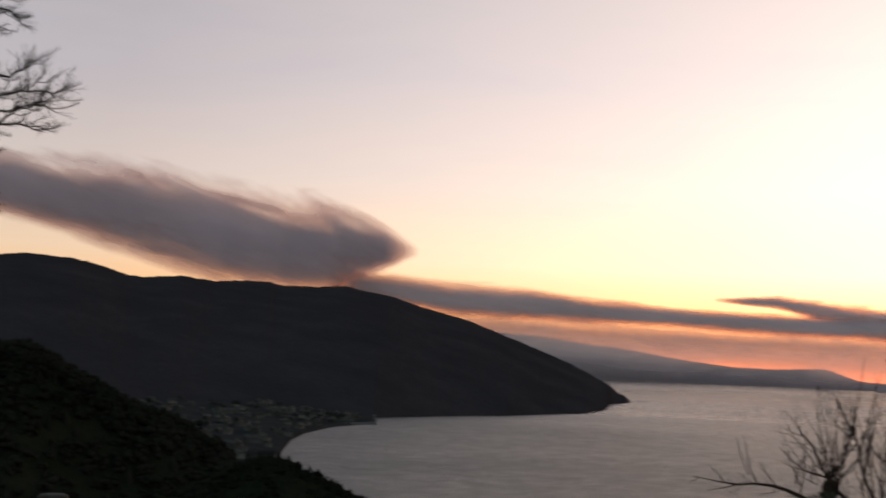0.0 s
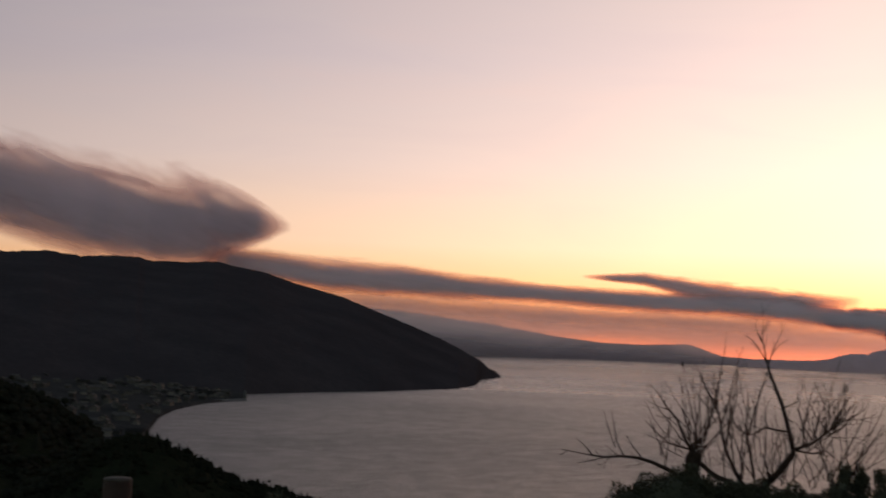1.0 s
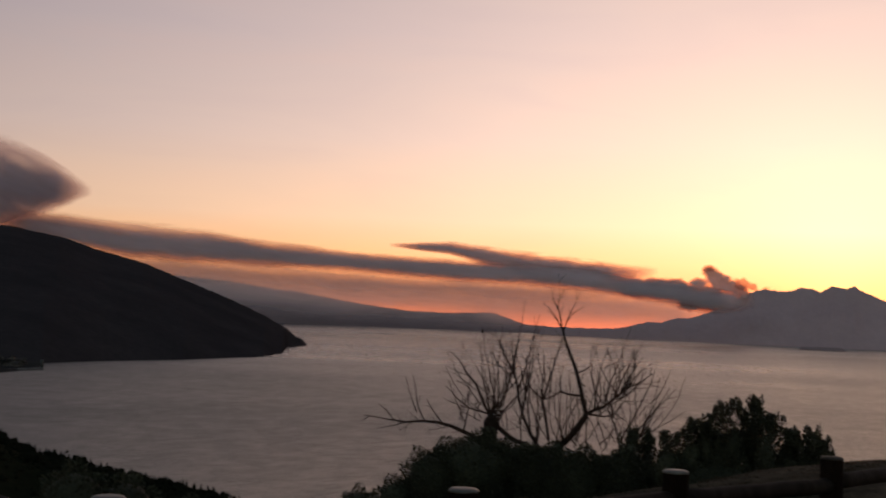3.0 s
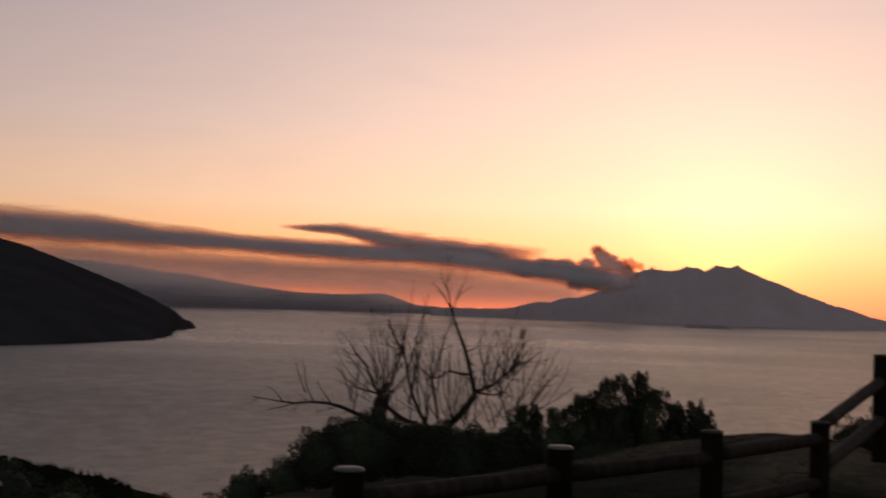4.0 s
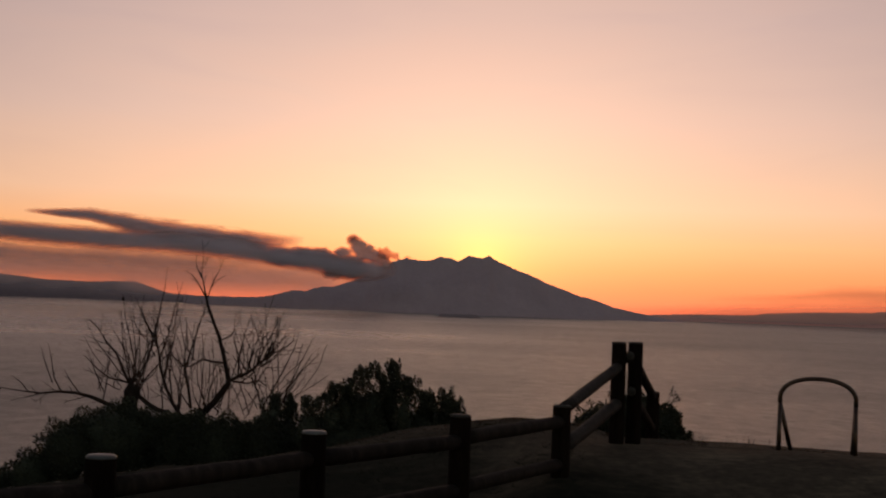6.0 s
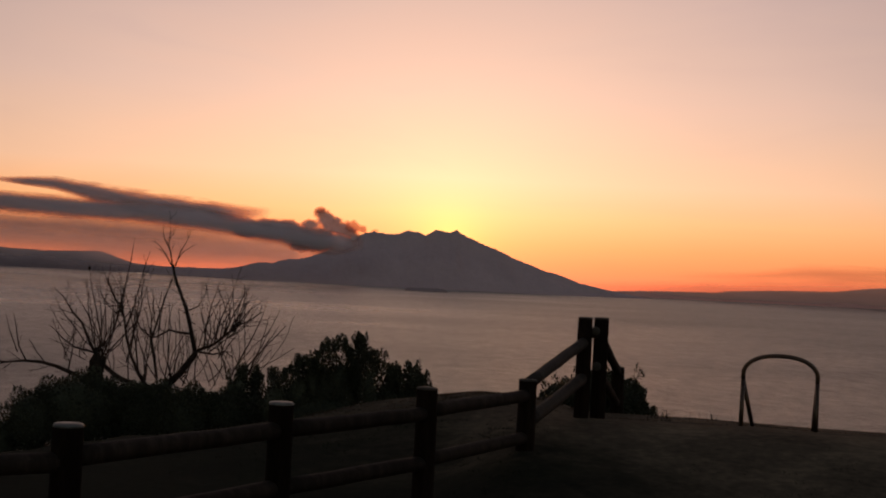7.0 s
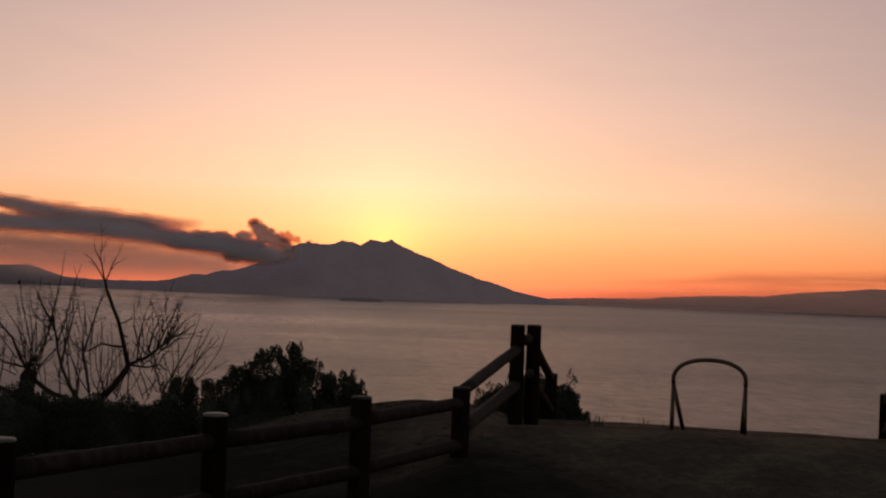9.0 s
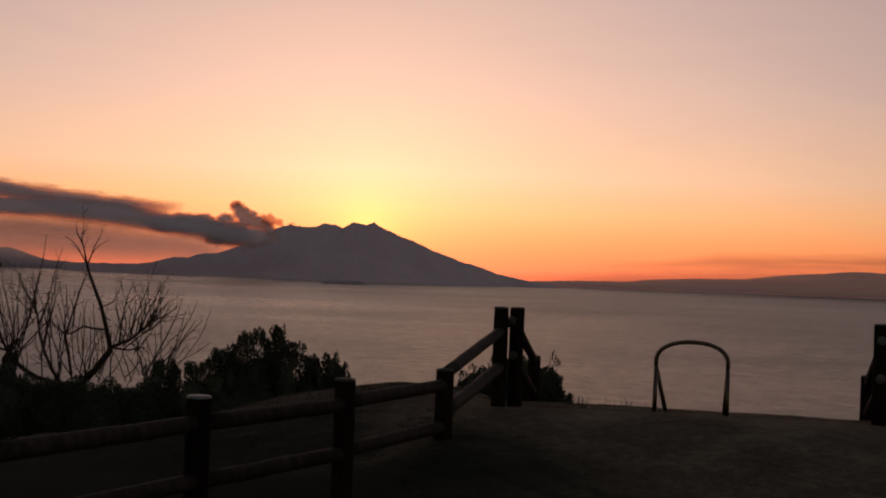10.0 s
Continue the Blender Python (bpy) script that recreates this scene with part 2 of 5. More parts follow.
def smoke_material(name, colour, most, soft, ragged, grain=(0.4, 1.3), seed=0.0, tilt=14.0, through_light=0.35, crisp=0.75, fine_part=0.35, warm=(0.99, 0.80, 0.72)):
    """Smoke that thins out towards its upper and lower edge (the map's second number) in ragged wisps."""
    m, n, out = material(name)
    uv = n.add("ShaderNodeUVMap", uv_map="map").outputs[0]
    s = n.add("ShaderNodeSeparateXYZ")
    n.put(s.inputs[0], uv)
    across = n.math("SUBTRACT", n.math("MULTIPLY", s.outputs[1], 2.0), 1.0)
    f = n.add("ShaderNodeSeparateXYZ")
    n.put(f.inputs[0], n.add("ShaderNodeUVMap", uv_map="drift").outputs[0])
    ca, sa = math.cos(radians(tilt)), math.sin(radians(tilt))
    c = n.add("ShaderNodeCombineXYZ")
    n.put(c.inputs[0], n.math("MULTIPLY", n.math("ADD", n.math("MULTIPLY", f.outputs[0], ca), n.math("MULTIPLY", f.outputs[1], sa)), grain[0]))
    n.put(c.inputs[1], n.math("MULTIPLY", n.math("SUBTRACT", n.math("MULTIPLY", f.outputs[1], ca), n.math("MULTIPLY", f.outputs[0], sa)), grain[1]))
    n.put(c.inputs[2], seed)
    curl = n.noise(c.outputs[0], 1.0, 4, 0.5, 0.9)
    fine = n.noise(c.outputs[0], 2.6, 4, 0.55, 0.6)
    wisp = n.math("SUBTRACT", n.math("ADD", n.math("MULTIPLY", curl, 1 - fine_part), n.math("MULTIPLY", fine, fine_part)), 0.5)
    body = n.math("SUBTRACT", 1.0, n.math("ABSOLUTE", across))
    rim = n.range(body, 0.01, 0.16, smooth=True)
    body = n.math("ADD", body, n.math("MULTIPLY", wisp, n.math("ADD", ragged, n.math("MULTIPLY", across, ragged * crisp))))
    fade = n.range(body, 0.06, n.math("ADD", soft * (1 - 0.43 * crisp), n.math("MULTIPLY", across, soft * 0.43 * crisp)), 0.0, most, smooth=True)
    fade = n.math("MULTIPLY", fade, rim)
    ends = n.math("MULTIPLY", fade, n.add("ShaderNodeAttribute", attribute_name="thin").outputs["Fac"])
    d, tr, clear = n.add("ShaderNodeBsdfDiffuse"), n.add("ShaderNodeBsdfTranslucent"), n.add("ShaderNodeBsdfTransparent")
    tone = n.vec("SCALE", colour, scale=n.range(wisp, -0.2, 0.2, 0.86, 1.14))
    n.put(d.inputs[0], tone), n.put(tr.inputs[0], tone), n.put(d.inputs["Normal"], soft_normal(n))
    a, b = n.add("ShaderNodeMixShader"), n.add("ShaderNodeMixShader")
    n.put(clear.inputs[0], n.mix(n.range(ends, 0.02, 0.5), (1, 1, 1, 1), (*warm, 1)))
    n.put(a.inputs[0], through_light), n.put(a.inputs[1], d.outputs[0]), n.put(a.inputs[2], tr.outputs[0])
    n.put(b.inputs[0], ends), n.put(b.inputs[1], clear.outputs[0]), n.put(b.inputs[2], a.outputs[0])
    n.t.links.new(b.outputs[0], out)
    return m


# ---- mesh helpers ----
def mesh(name, verts, faces, mat, smooth=True):
    me = bpy.data.meshes.new(name)
    me.from_pydata([tuple(v) for v in verts], [], [tuple(f) for f in faces])
    me.materials.append(mat)
    if smooth:
        me.polygons.foreach_set("use_smooth", [True] * len(me.polygons))
    me.update()
    return me


def part(name, geo, mat, parent=None, label="", smooth=True):
    """One mesh object under a thing, or a thing of one mesh."""
    ob = new(name, mesh(name, *geo, mat, smooth))
    ob.parent = parent
    return tagged(ob, label)


def empty(name, place=(0, 0, 0), turn=0.0):
    ob = new(name)
    ob.empty_display_size = 0.2
    ob.matrix_basis = pose(*place, 0, 0, turn)
    return ob


def joined(geos):
    verts, faces = [], []
    for v, f in geos:
        k = len(verts)
        verts.extend(v)
        faces.extend(tuple(i + k for i in q) for q in f)
    return verts, faces


def tube(points, radii, sides=8, caps=True, rough=0.0, rng=None):
    """A round bar along points, with a radius at each."""
    points = [Vector(p) for p in points]
    verts, faces = [], []
    side = None
    for i, p in enumerate(points):
        d = (points[min(i + 1, len(points) - 1)] - points[max(i - 1, 0)]).normalized()
        if side is None:
            side = d.orthogonal().normalized()
        side = (side - d * side.dot(d)).normalized()
        other = d.cross(side)
        for k in range(sides):
            a = 2 * math.pi * k / sides
            r = radii[i] * (1 + (rng.uniform(-rough, rough) if rng else 0))
            verts.append(p + (side * math.cos(a) + other * math.sin(a)) * r)
        if i:
            b = (i - 1) * sides
            faces += [(b + k, b + (k + 1) % sides, b + sides + (k + 1) % sides, b + sides + k) for k in range(sides)]
    if caps:
        faces += [tuple(range(sides))[::-1], tuple(range(len(verts) - sides, len(verts)))]
    return verts, faces


def sheet(rows):
    """A surface from equal rows of places."""
    n = len(rows[0])
    verts = [v for r in rows for v in r]
    faces = [(i * n + k, i * n + k + 1, (i + 1) * n + k + 1, (i + 1) * n + k) for i in range(len(rows) - 1) for k in range(n - 1)]
    return verts, faces


def rough_noise(x, y, z=0.0, octaves=5):
    return noise.fractal(Vector((x, y, z)), 1.0, 2.0, octaves)


def smooth(a, b, x):
    t = min(1.0, max(0.0, (x - a) / (b - a)))
    return t * t * (3 - 2 * t)


# ---- sea ----
ring = [polar(360 * k / 128, 6000) for k in range(128)]
tagged(part("water", (ring, [tuple(range(128))]), SEA, smooth=False), "calm grey sea of a wide bay at dawn", "sea", kind="structure")


# ---- near hill: terrace, slope, wooded spurs ----
def terrace_edge(az):
    a = abs(az)
    if a > 60:
        return lerp(a, (60, 85, 180), (12, 40, 70))
    return lerp(az, (-60, -30, -3, 10, 25, 60), (15, 14, 14.5, 12.5, 9, 12))


def terrace(r, az):
    up_gate = 0.42 * smooth(7.5, 12.0, r) * smooth(-2, -7, az) * smooth(-70, -45, az)
    hump = 0.57 * smooth(9.3, 14.2, r) * lerp(az, (-14, -11, -8, -5, -3.6, -2.4, 0, 1.7, 8), (0, 0.5, 0.95, 1, 0.94, 0.84, 0.66, 0.5, 0))
    x, y = -math.sin(radians(az)) * r, math.cos(radians(az)) * r
    return EYE - 1.72 + max(up_gate, hump) - 0.08 * max(0, r - 12.4) + 0.03 * rough_noise(x * 0.5, y * 0.5)


B_AZ = (14, 20, 25.4, 26.8, 28.1, 29.3, 30.3, 31.3, 32.9, 34.4, 35.6, 36.8, 37.7, 42)
B_EL = (-11, -9.2, -7.9, -7.6, -7.3, -6.95, -6.8, -6.35, -5.5, -4.85, -4.9, -5.5, -6.2, -9)
A_AZ = (30, 34, 36.4, 38.1, 40.2, 41.7, 43.4, 45, 46.5, 50, 60, 75, 100)
A_EL = (-9, -6.8, -5.0, -3.8, -3.0, -2.4, -1.4, -0.45, -0.4, 0.1, 1.4, 1.0, -6)


def near_ground(r, az):
    edge = terrace_edge(az)
    z = terrace(min(r, edge), az)
    if r > edge:
        fall = r - edge
        z -= 0.62 * fall * smooth(0, 3, fall)
    x, y = -math.sin(radians(az)) * r, math.cos(radians(az)) * r
    bumps = rough_noise(x * 0.012, y * 0.012)
    b = EYE + 280 * math.tan(radians(lerp(az, B_AZ, B_EL))) - 0.33 * abs(r - 280) * smooth(0, 60, abs(r - 280)) + 2.0 * bumps * smooth(0, 60, abs(r - 280))
    a = EYE + 430 * math.tan(radians(lerp(az, A_AZ, A_EL))) - 0.30 * abs(r - 430) * smooth(0, 80, abs(r - 430)) + 4.0 * bumps * smooth(0, 80, abs(r - 430))
    if 0 < az < 110 and r > 30:
        z = max(z, b, a)
    return max(z, -12.0)


radii = [0.0002, 1.0] + [2 * 1.052 ** k for k in range(118)]
bearings = list(np.arange(-180, -60, 4.0)) + list(np.arange(-60, 62, 1.0)) + list(np.arange(62, 178, 4.0)) + [180.0]
rows = [[polar(az, r, near_ground(r, az)) for az in bearings] for r in radii]
split = next(i for i, r in enumerate(radii) if r > 20)
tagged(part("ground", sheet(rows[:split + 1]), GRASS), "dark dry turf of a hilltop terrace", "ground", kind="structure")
tagged(part("ground_slope", sheet(rows[split:]), SLOPE), "steep scrub-covered hillside running down to the sea", "hillside", kind="structure")


# ---- headland, coastal plain and far land ----
def land(name, mat, bearings, foot, ridge, crest, depth, rise=0.8, rugged=6.0, wave=0.01, steps=26, back=6, jag=None):
    """A hill range by bearing: foot and ridge distance, and the ridge's height."""
    rows = []
    for az in bearings:
        f, k, h = foot(az), ridge(az), crest(az)
        teeth = jag(az) if jag else 0.0
        row = []
        for i in range(steps + back + 1):
            if i <= steps:
                t = i / steps
                r = f + (k - f) * t
                z = -1.0 + (h + 1.0) * t ** rise + teeth * t ** 14
                calm = math.sin(math.pi * t) ** 0.7
            else:
                t = (i - steps) / back
                r = k + depth * t
                z = h * (1 - t) - 2 * t
                calm = 0.3
            p = polar(az, r)
            n = rough_noise(p.x * wave, p.y * wave, 3.0, 6)
            g = abs(rough_noise(p.x * wave * 2.3 + 9, p.y * wave * 0.8, 1.0, 5))
            row.append(polar(az, r, z + calm * min(1.0, h / 25) * rugged * (n - 0.9 * g) + 0.10 * rugged * (i > 0) * rough_noise(p.x * wave * 9, p.y * wave * 9, 5.0, 3)))
        rows.append(row)
    return part(name, sheet(rows), mat)


H_AZ = (19.4, 19.73, 20.42, 21.41, 22.39, 23.63, 24.88, 26.62, 28.62, 30.12, 31.36, 32.1, 33.33, 35.04, 35.29, 36.5, 37.7, 39.14, 40.56, 41.26, 42.45, 43.62, 45.67, 46.56, 52, 60, 75, 90)
H_EL = (-1.72, -1.62, -0.98, -0.46, -0.01, 0.48, 0.94, 1.59, 2.08, 2.54, 2.73, 2.89, 2.79, 2.79, 2.92, 2.92, 2.83, 3.01, 2.86, 2.9, 3.26, 3.51, 3.62, 3.5, 3.9, 3.0, 2.5, 1.0)
foot_h = lambda az: lerp(az, (19.4, 20.4, 20.6, 21.4, 24.8, 28.2, 30.6, 36, 42, 60, 90), (2050, 1940, 1680, 1545, 1392, 1306, 1235, 1200, 1120, 1000, 900))
ridge_h = lambda az: lerp(az, (19.4, 20.5, 22, 26, 32, 40, 60, 90), (2060, 2010, 2020, 2030, 2000, 1850, 1600, 1400))
crest_h = lambda az: EYE + ridge_h(az) * math.tan(radians(lerp(az, H_AZ, H_EL)))
tagged(land("ground_headland", FOREST, list(np.arange(19.4, 49, 0.055)) + list(np.arange(49, 90, 0.5)), foot_h, ridge_h, crest_h, 700, 0.72, 5.5, 0.006, 34,
            jag=lambda az: smooth(19.4, 21, az) * (1.0 * rough_noise(az * 2.5, 1.0) + 1.5 * abs(rough_noise(az * 11.0, 2.0)) + 0.6 * rough_noise(az * 31.0, 3.0))),
       "dark forested headland sloping down into the bay", "headland", kind="structure")

# Coastal plain with the town, from the shore to the foot of the hills.
shore = lambda az: lerp(az, (30.55, 30.75, 32.3, 33.5, 34.15, 34.4, 35, 40, 60), (1175, 1128, 1062, 968, 880, 800, 640, 520, 450))
plain = []
for az in np.arange(30.55, 60, 0.2):
    f, k = shore(az), foot_h(az) + 60
    plain.append([polar(az, f + (k - f) * t, -1.0 + 3.0 * smooth(0, 0.04, t) + 10 * t ** 1.5 * smooth(31, 36, az)) for t in np.linspace(0, 1, 24)])
tagged(part("ground_plain", sheet(plain), surface("coastal_fields", [(0.022, 0.0205, 0.0205), (0.050, 0.045, 0.043)], 0.03, 0.95, 0.3, 0.3, 9, specular=0.0)),
       "flat coastal plain under a small town", "plain", kind="structure")

V_AZ = (9.5, 8.8, 7.6, 6.4, 5.8, 5.3, 4.86, 4.5, 4.26, 3.9, 3.55, 3.1, 2.72, 2.3, 1.76, 0.82, 0.3, 0.05, -0.03, -0.14, -0.64, -1.1, -1.35, -1.5, -1.99, -2.29, -2.6, -2.77, -3.05, -3.34, -3.55, -3.66, -3.9, -4.34, -4.9, -5.34, -6.3, -7.1, -7.7, -8.34, -9.09, -9.7, -10.33, -11.32, -12.0, -12.4)
V_EL = (-0.5, -0.44, -0.44, -0.40, -0.32, -0.17, -0.05, -0.04, -0.07, 0.08, 0.16, 0.19, 0.29, 0.45, 0.70, 1.27, 1.46, 1.50, 1.58, 1.51, 1.46, 1.48, 1.60, 1.65, 1.62, 1.48, 1.66, 1.77, 1.71, 1.66, 1.74, 1.79, 1.62, 1.43, 1.19, 1.06, 0.64, 0.37, 0.16, 0.02, -0.25, -0.38, -0.49, -0.66, -0.76, -0.83)
foot_v = lambda az: lerp(az, (-12.4, -8, -3, 2, 6, 9.5), (4380, 4180, 4060, 4120, 4250, 4420))
ridge_v = lambda az: foot_v(az) + lerp(az, (-12.4, -8, -3, 2, 6, 9.5), (40, 200, 420, 350, 120, 60))
crest_v = lambda az: EYE + ridge_v(az) * math.tan(radians(lerp(az, V_AZ[::-1], V_EL[::-1])))
tagged(land("ground_volcano", HAZED_ASH, np.arange(-12.4, 9.51, 0.045), foot_v, ridge_v, crest_v, 260, 0.95, 13, 0.006, 34, jag=lambda az: 1.4 * rough_noise(az * 2.2, 4.0) + (1.1 + 2.0 * smooth(1.6, 0.2, abs(az + 0.4))) * rough_noise(az * 8.0, 7.0) + 1.0 * rough_noise(az * 26.0, 9.0)),
       "ash-covered volcano with a broken summit, haze in its grey-mauve colour", "volcano", kind="structure")
islet = land("ground_islet", LAVA, np.arange(-3.45, -1.45, 0.04), lambda a: 3545.0, lambda a: 3590.0,
             lambda a: (8.5 + 1.6 * rough_noise(a * 5.0, 2.0)) * smooth(-3.45, -3.15, a) * smooth(-1.45, -1.65, a) + 0.4, 60, 0.35, 1.5, 0.03, 8, 3)
tagged(islet, "low rocky islet before the volcano", "islet", kind="structure")

L_AZ = (4, 6, 7.6, 8.8, 10.15, 10.89, 11.51, 12.0, 13.47, 15.2, 17.18, 18.66, 20.14, 21.13, 22.6, 24.06, 25.14, 28, 34)
L_EL = (-0.5, -0.45, -0.42, -0.44, -0.36, -0.12, 0.09, 0.07, 0.0, 0.02, 0.22, 0.44, 0.67, 0.73, 0.93, 1.07, 1.13, 1.3, 1.2)
crest_l = lambda az: EYE + 4800 * math.tan(radians(lerp(az, L_AZ, L_EL)))
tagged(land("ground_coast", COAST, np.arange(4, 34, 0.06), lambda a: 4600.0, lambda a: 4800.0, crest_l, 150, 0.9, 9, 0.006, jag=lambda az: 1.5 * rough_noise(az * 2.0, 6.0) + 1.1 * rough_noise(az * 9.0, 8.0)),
       "range on the far shore with haze in its mauve colour", "coast", kind="structure")
R_AZ = (-8.5, -9.0, -10.3, -11.3, -12.5, -13.7, -14.95, -15.4, -17.3, -19.7, -21.3, -23.1, -24.0, -24.8, -26, -29, -40)
R_EL = (-0.62, -0.60, -0.54, -0.48, -0.42, -0.39, -0.36, -0.28, -0.15, -0.07, 0.15, 0.30, 0.40, 0.41, 0.35, 0.3, 0.5)
foot_r = lambda az: lerp(az, (-40, -25, -18, -14, -8.5), (5050, 5000, 4900, 4750, 4650))
crest_r = lambda az: EYE + (foot_r(az) + 70) * math.tan(radians(lerp(az, R_AZ[::-1], R_EL[::-1])))
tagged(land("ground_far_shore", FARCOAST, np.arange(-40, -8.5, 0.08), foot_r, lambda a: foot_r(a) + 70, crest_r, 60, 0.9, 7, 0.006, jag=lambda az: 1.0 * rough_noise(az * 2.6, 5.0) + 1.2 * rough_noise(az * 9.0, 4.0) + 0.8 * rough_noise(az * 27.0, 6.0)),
       "low hills on the far shore with haze in their colour", "coast", kind="structure")


# ---- ash plume ----
def plume(name, label, mat, controls, sides=20, per=10, thick=1.0, lumps=0.03, swirl=1.0, half=False, fade=(0.06, 0.06)):
    """A drifting bank of smoke, round in section. Controls: bearing, upper and lower angle, distance."""
    az, hi, lo, dist = (np.array(c, float) for c in zip(*controls))
    order = np.argsort(az)
    steps = np.linspace(az.min(), az.max(), max(12, int(per * (az.max() - az.min()))))
    verts, uvs, drift, thin = [], [], [], []
    for i, a in enumerate(steps):
        top, bot, d = (np.interp(a, az[order], q[order]) for q in (hi, lo, dist))
        t = i / (len(steps) - 1)
        e = min(1.0, t / fade[0] if fade[0] else 1.0, (1 - t) / fade[1] if fade[1] else 1.0)
        zt, zb = EYE + d * math.tan(radians(top)), EYE + d * math.tan(radians(bot))
        for k in range(sides):
            q = math.pi * (k / (sides - 1) - 0.5) if half else 2 * math.pi * k / sides
            s, c = math.sin(q), math.cos(q)
            lump = 1 + lumps * rough_noise(a * 0.5 * swirl, s * 1.1 * swirl, c * 1.1 * swirl, 3)
            verts.append(polar(a, d + 0.5 * (zt - zb) * thick * c * lump, (zt + zb) / 2 + 0.5 * (zt - zb) * s * lump))
            uvs.append((a, 0.5 + 0.5 * s))
            drift.append((a, (top + bot) / 2 + (top - bot) / 2 * s + 3 * (c < 0)))
            thin.append(max(0.0, e))
    faces = [(i * sides + k, i * sides + (k + 1) % sides, (i + 1) * sides + (k + 1) % sides, (i + 1) * sides + k)
             for i in range(len(steps) - 1) for k in range(sides - half)]
    ob = part(name, (verts, faces), mat)
    idx = np.empty(len(ob.data.loops), int)
    ob.data.loops.foreach_get("vertex_index", idx)
    for name, data in (("map", uvs), ("drift", drift)):
        ob.data.uv_layers.new(name=name).data.foreach_set("uv", np.array(data)[idx].ravel())
    ob.data.attributes.new("thin", "FLOAT", "POINT").data.foreach_set("value", thin)
    return tagged(ob, label, "smoke cloud", kind="structure")


SMOKE = (0.61, 0.50, 0.545)
plume("backdrop_plume", "broad dark grey ash cloud drifting over the headland", smoke_material("ash_smoke", (0.555, 0.455, 0.52), 0.95, 1.25, 1.15, (0.20, 0.70), 0.0, 17, crisp=0.7, fine_part=0.28, warm=(0.99, 0.83, 0.79)),
      [(60, 8.3, 5.4, 3100), (47, 8.1, 4.95, 3150), (45.3, 8.15, 4.5, 3180), (43.2, 8.2, 3.9, 3230), (40.8, 8.15, 3.2, 3290), (38.7, 7.95, 2.55, 3330), (37.4, 7.7, 2.2, 3350),
       (35, 7.35, 1.9, 3400), (33.5, 7.15, 1.95, 3440), (32.5, 6.9, 2.15, 3460), (31.5, 6.4, 2.75, 3480), (30.6, 5.85, 3.35, 3500), (29.9, 5.4, 3.75, 3510), (29.4, 5.05, 4.05, 3520), (28.9, 4.75, 4.3, 3520)], fade=(0.05, 0.24))
plume("backdrop_band", "long flat band of grey volcanic smoke over the bay", smoke_material("band_smoke", SMOKE, 0.94, 0.95, 0.9, (0.25, 1.7), 3.0, 4, crisp=0.25),
      [(33, 3.9, 2.1, 3560), (30.8, 3.75, 2.1, 3600), (27.5, 3.45, 1.55, 3650), (24, 3.3, 1.5, 3700), (21.2, 2.88, 1.5, 3760), (17.7, 2.62, 1.5, 3820), (15.3, 2.5, 1.35, 3860),
       (12.3, 2.45, 1.25, 3900), (10.3, 2.5, 1.2, 3930), (7.4, 2.3, 1.0, 3960), (5.9, 2.02, 0.85, 3975), (5.14, 1.95, 0.72, 3980), (4, 2.0, 0.55, 3990), (3.2, 1.85, 0.4, 3995), (2.6, 1.72, 0.3, 4000), (1.6, 1.7, 0.3, 4010), (0.9, 1.6, 0.45, 4010), (0.3, 1.4, 0.65, 4010)], per=14, fade=(0.03, 0.05))
plume("backdrop_streak", "thin finger of grey smoke above the main band", smoke_material("streak_smoke", SMOKE, 0.92, 1.05, 1.25, (0.45, 2.4), 7.0, 6, crisp=0.3, warm=(0.99, 0.74, 0.64)),
      [(16.2, 2.95, 2.76, 4060), (13.5, 3.15, 2.48, 4060), (12, 3.1, 2.0, 4060), (10, 2.88, 1.6, 4060), (8, 2.70, 1.5, 4060), (6.7, 2.57, 1.4, 4060), (6.15, 2.53, 1.45, 4060), (5.6, 2.5, 1.55, 4060), (5.0, 2.43, 1.75, 4060), (4.4, 2.38, 1.9, 4060)], per=16, fade=(0.22, 0.13))

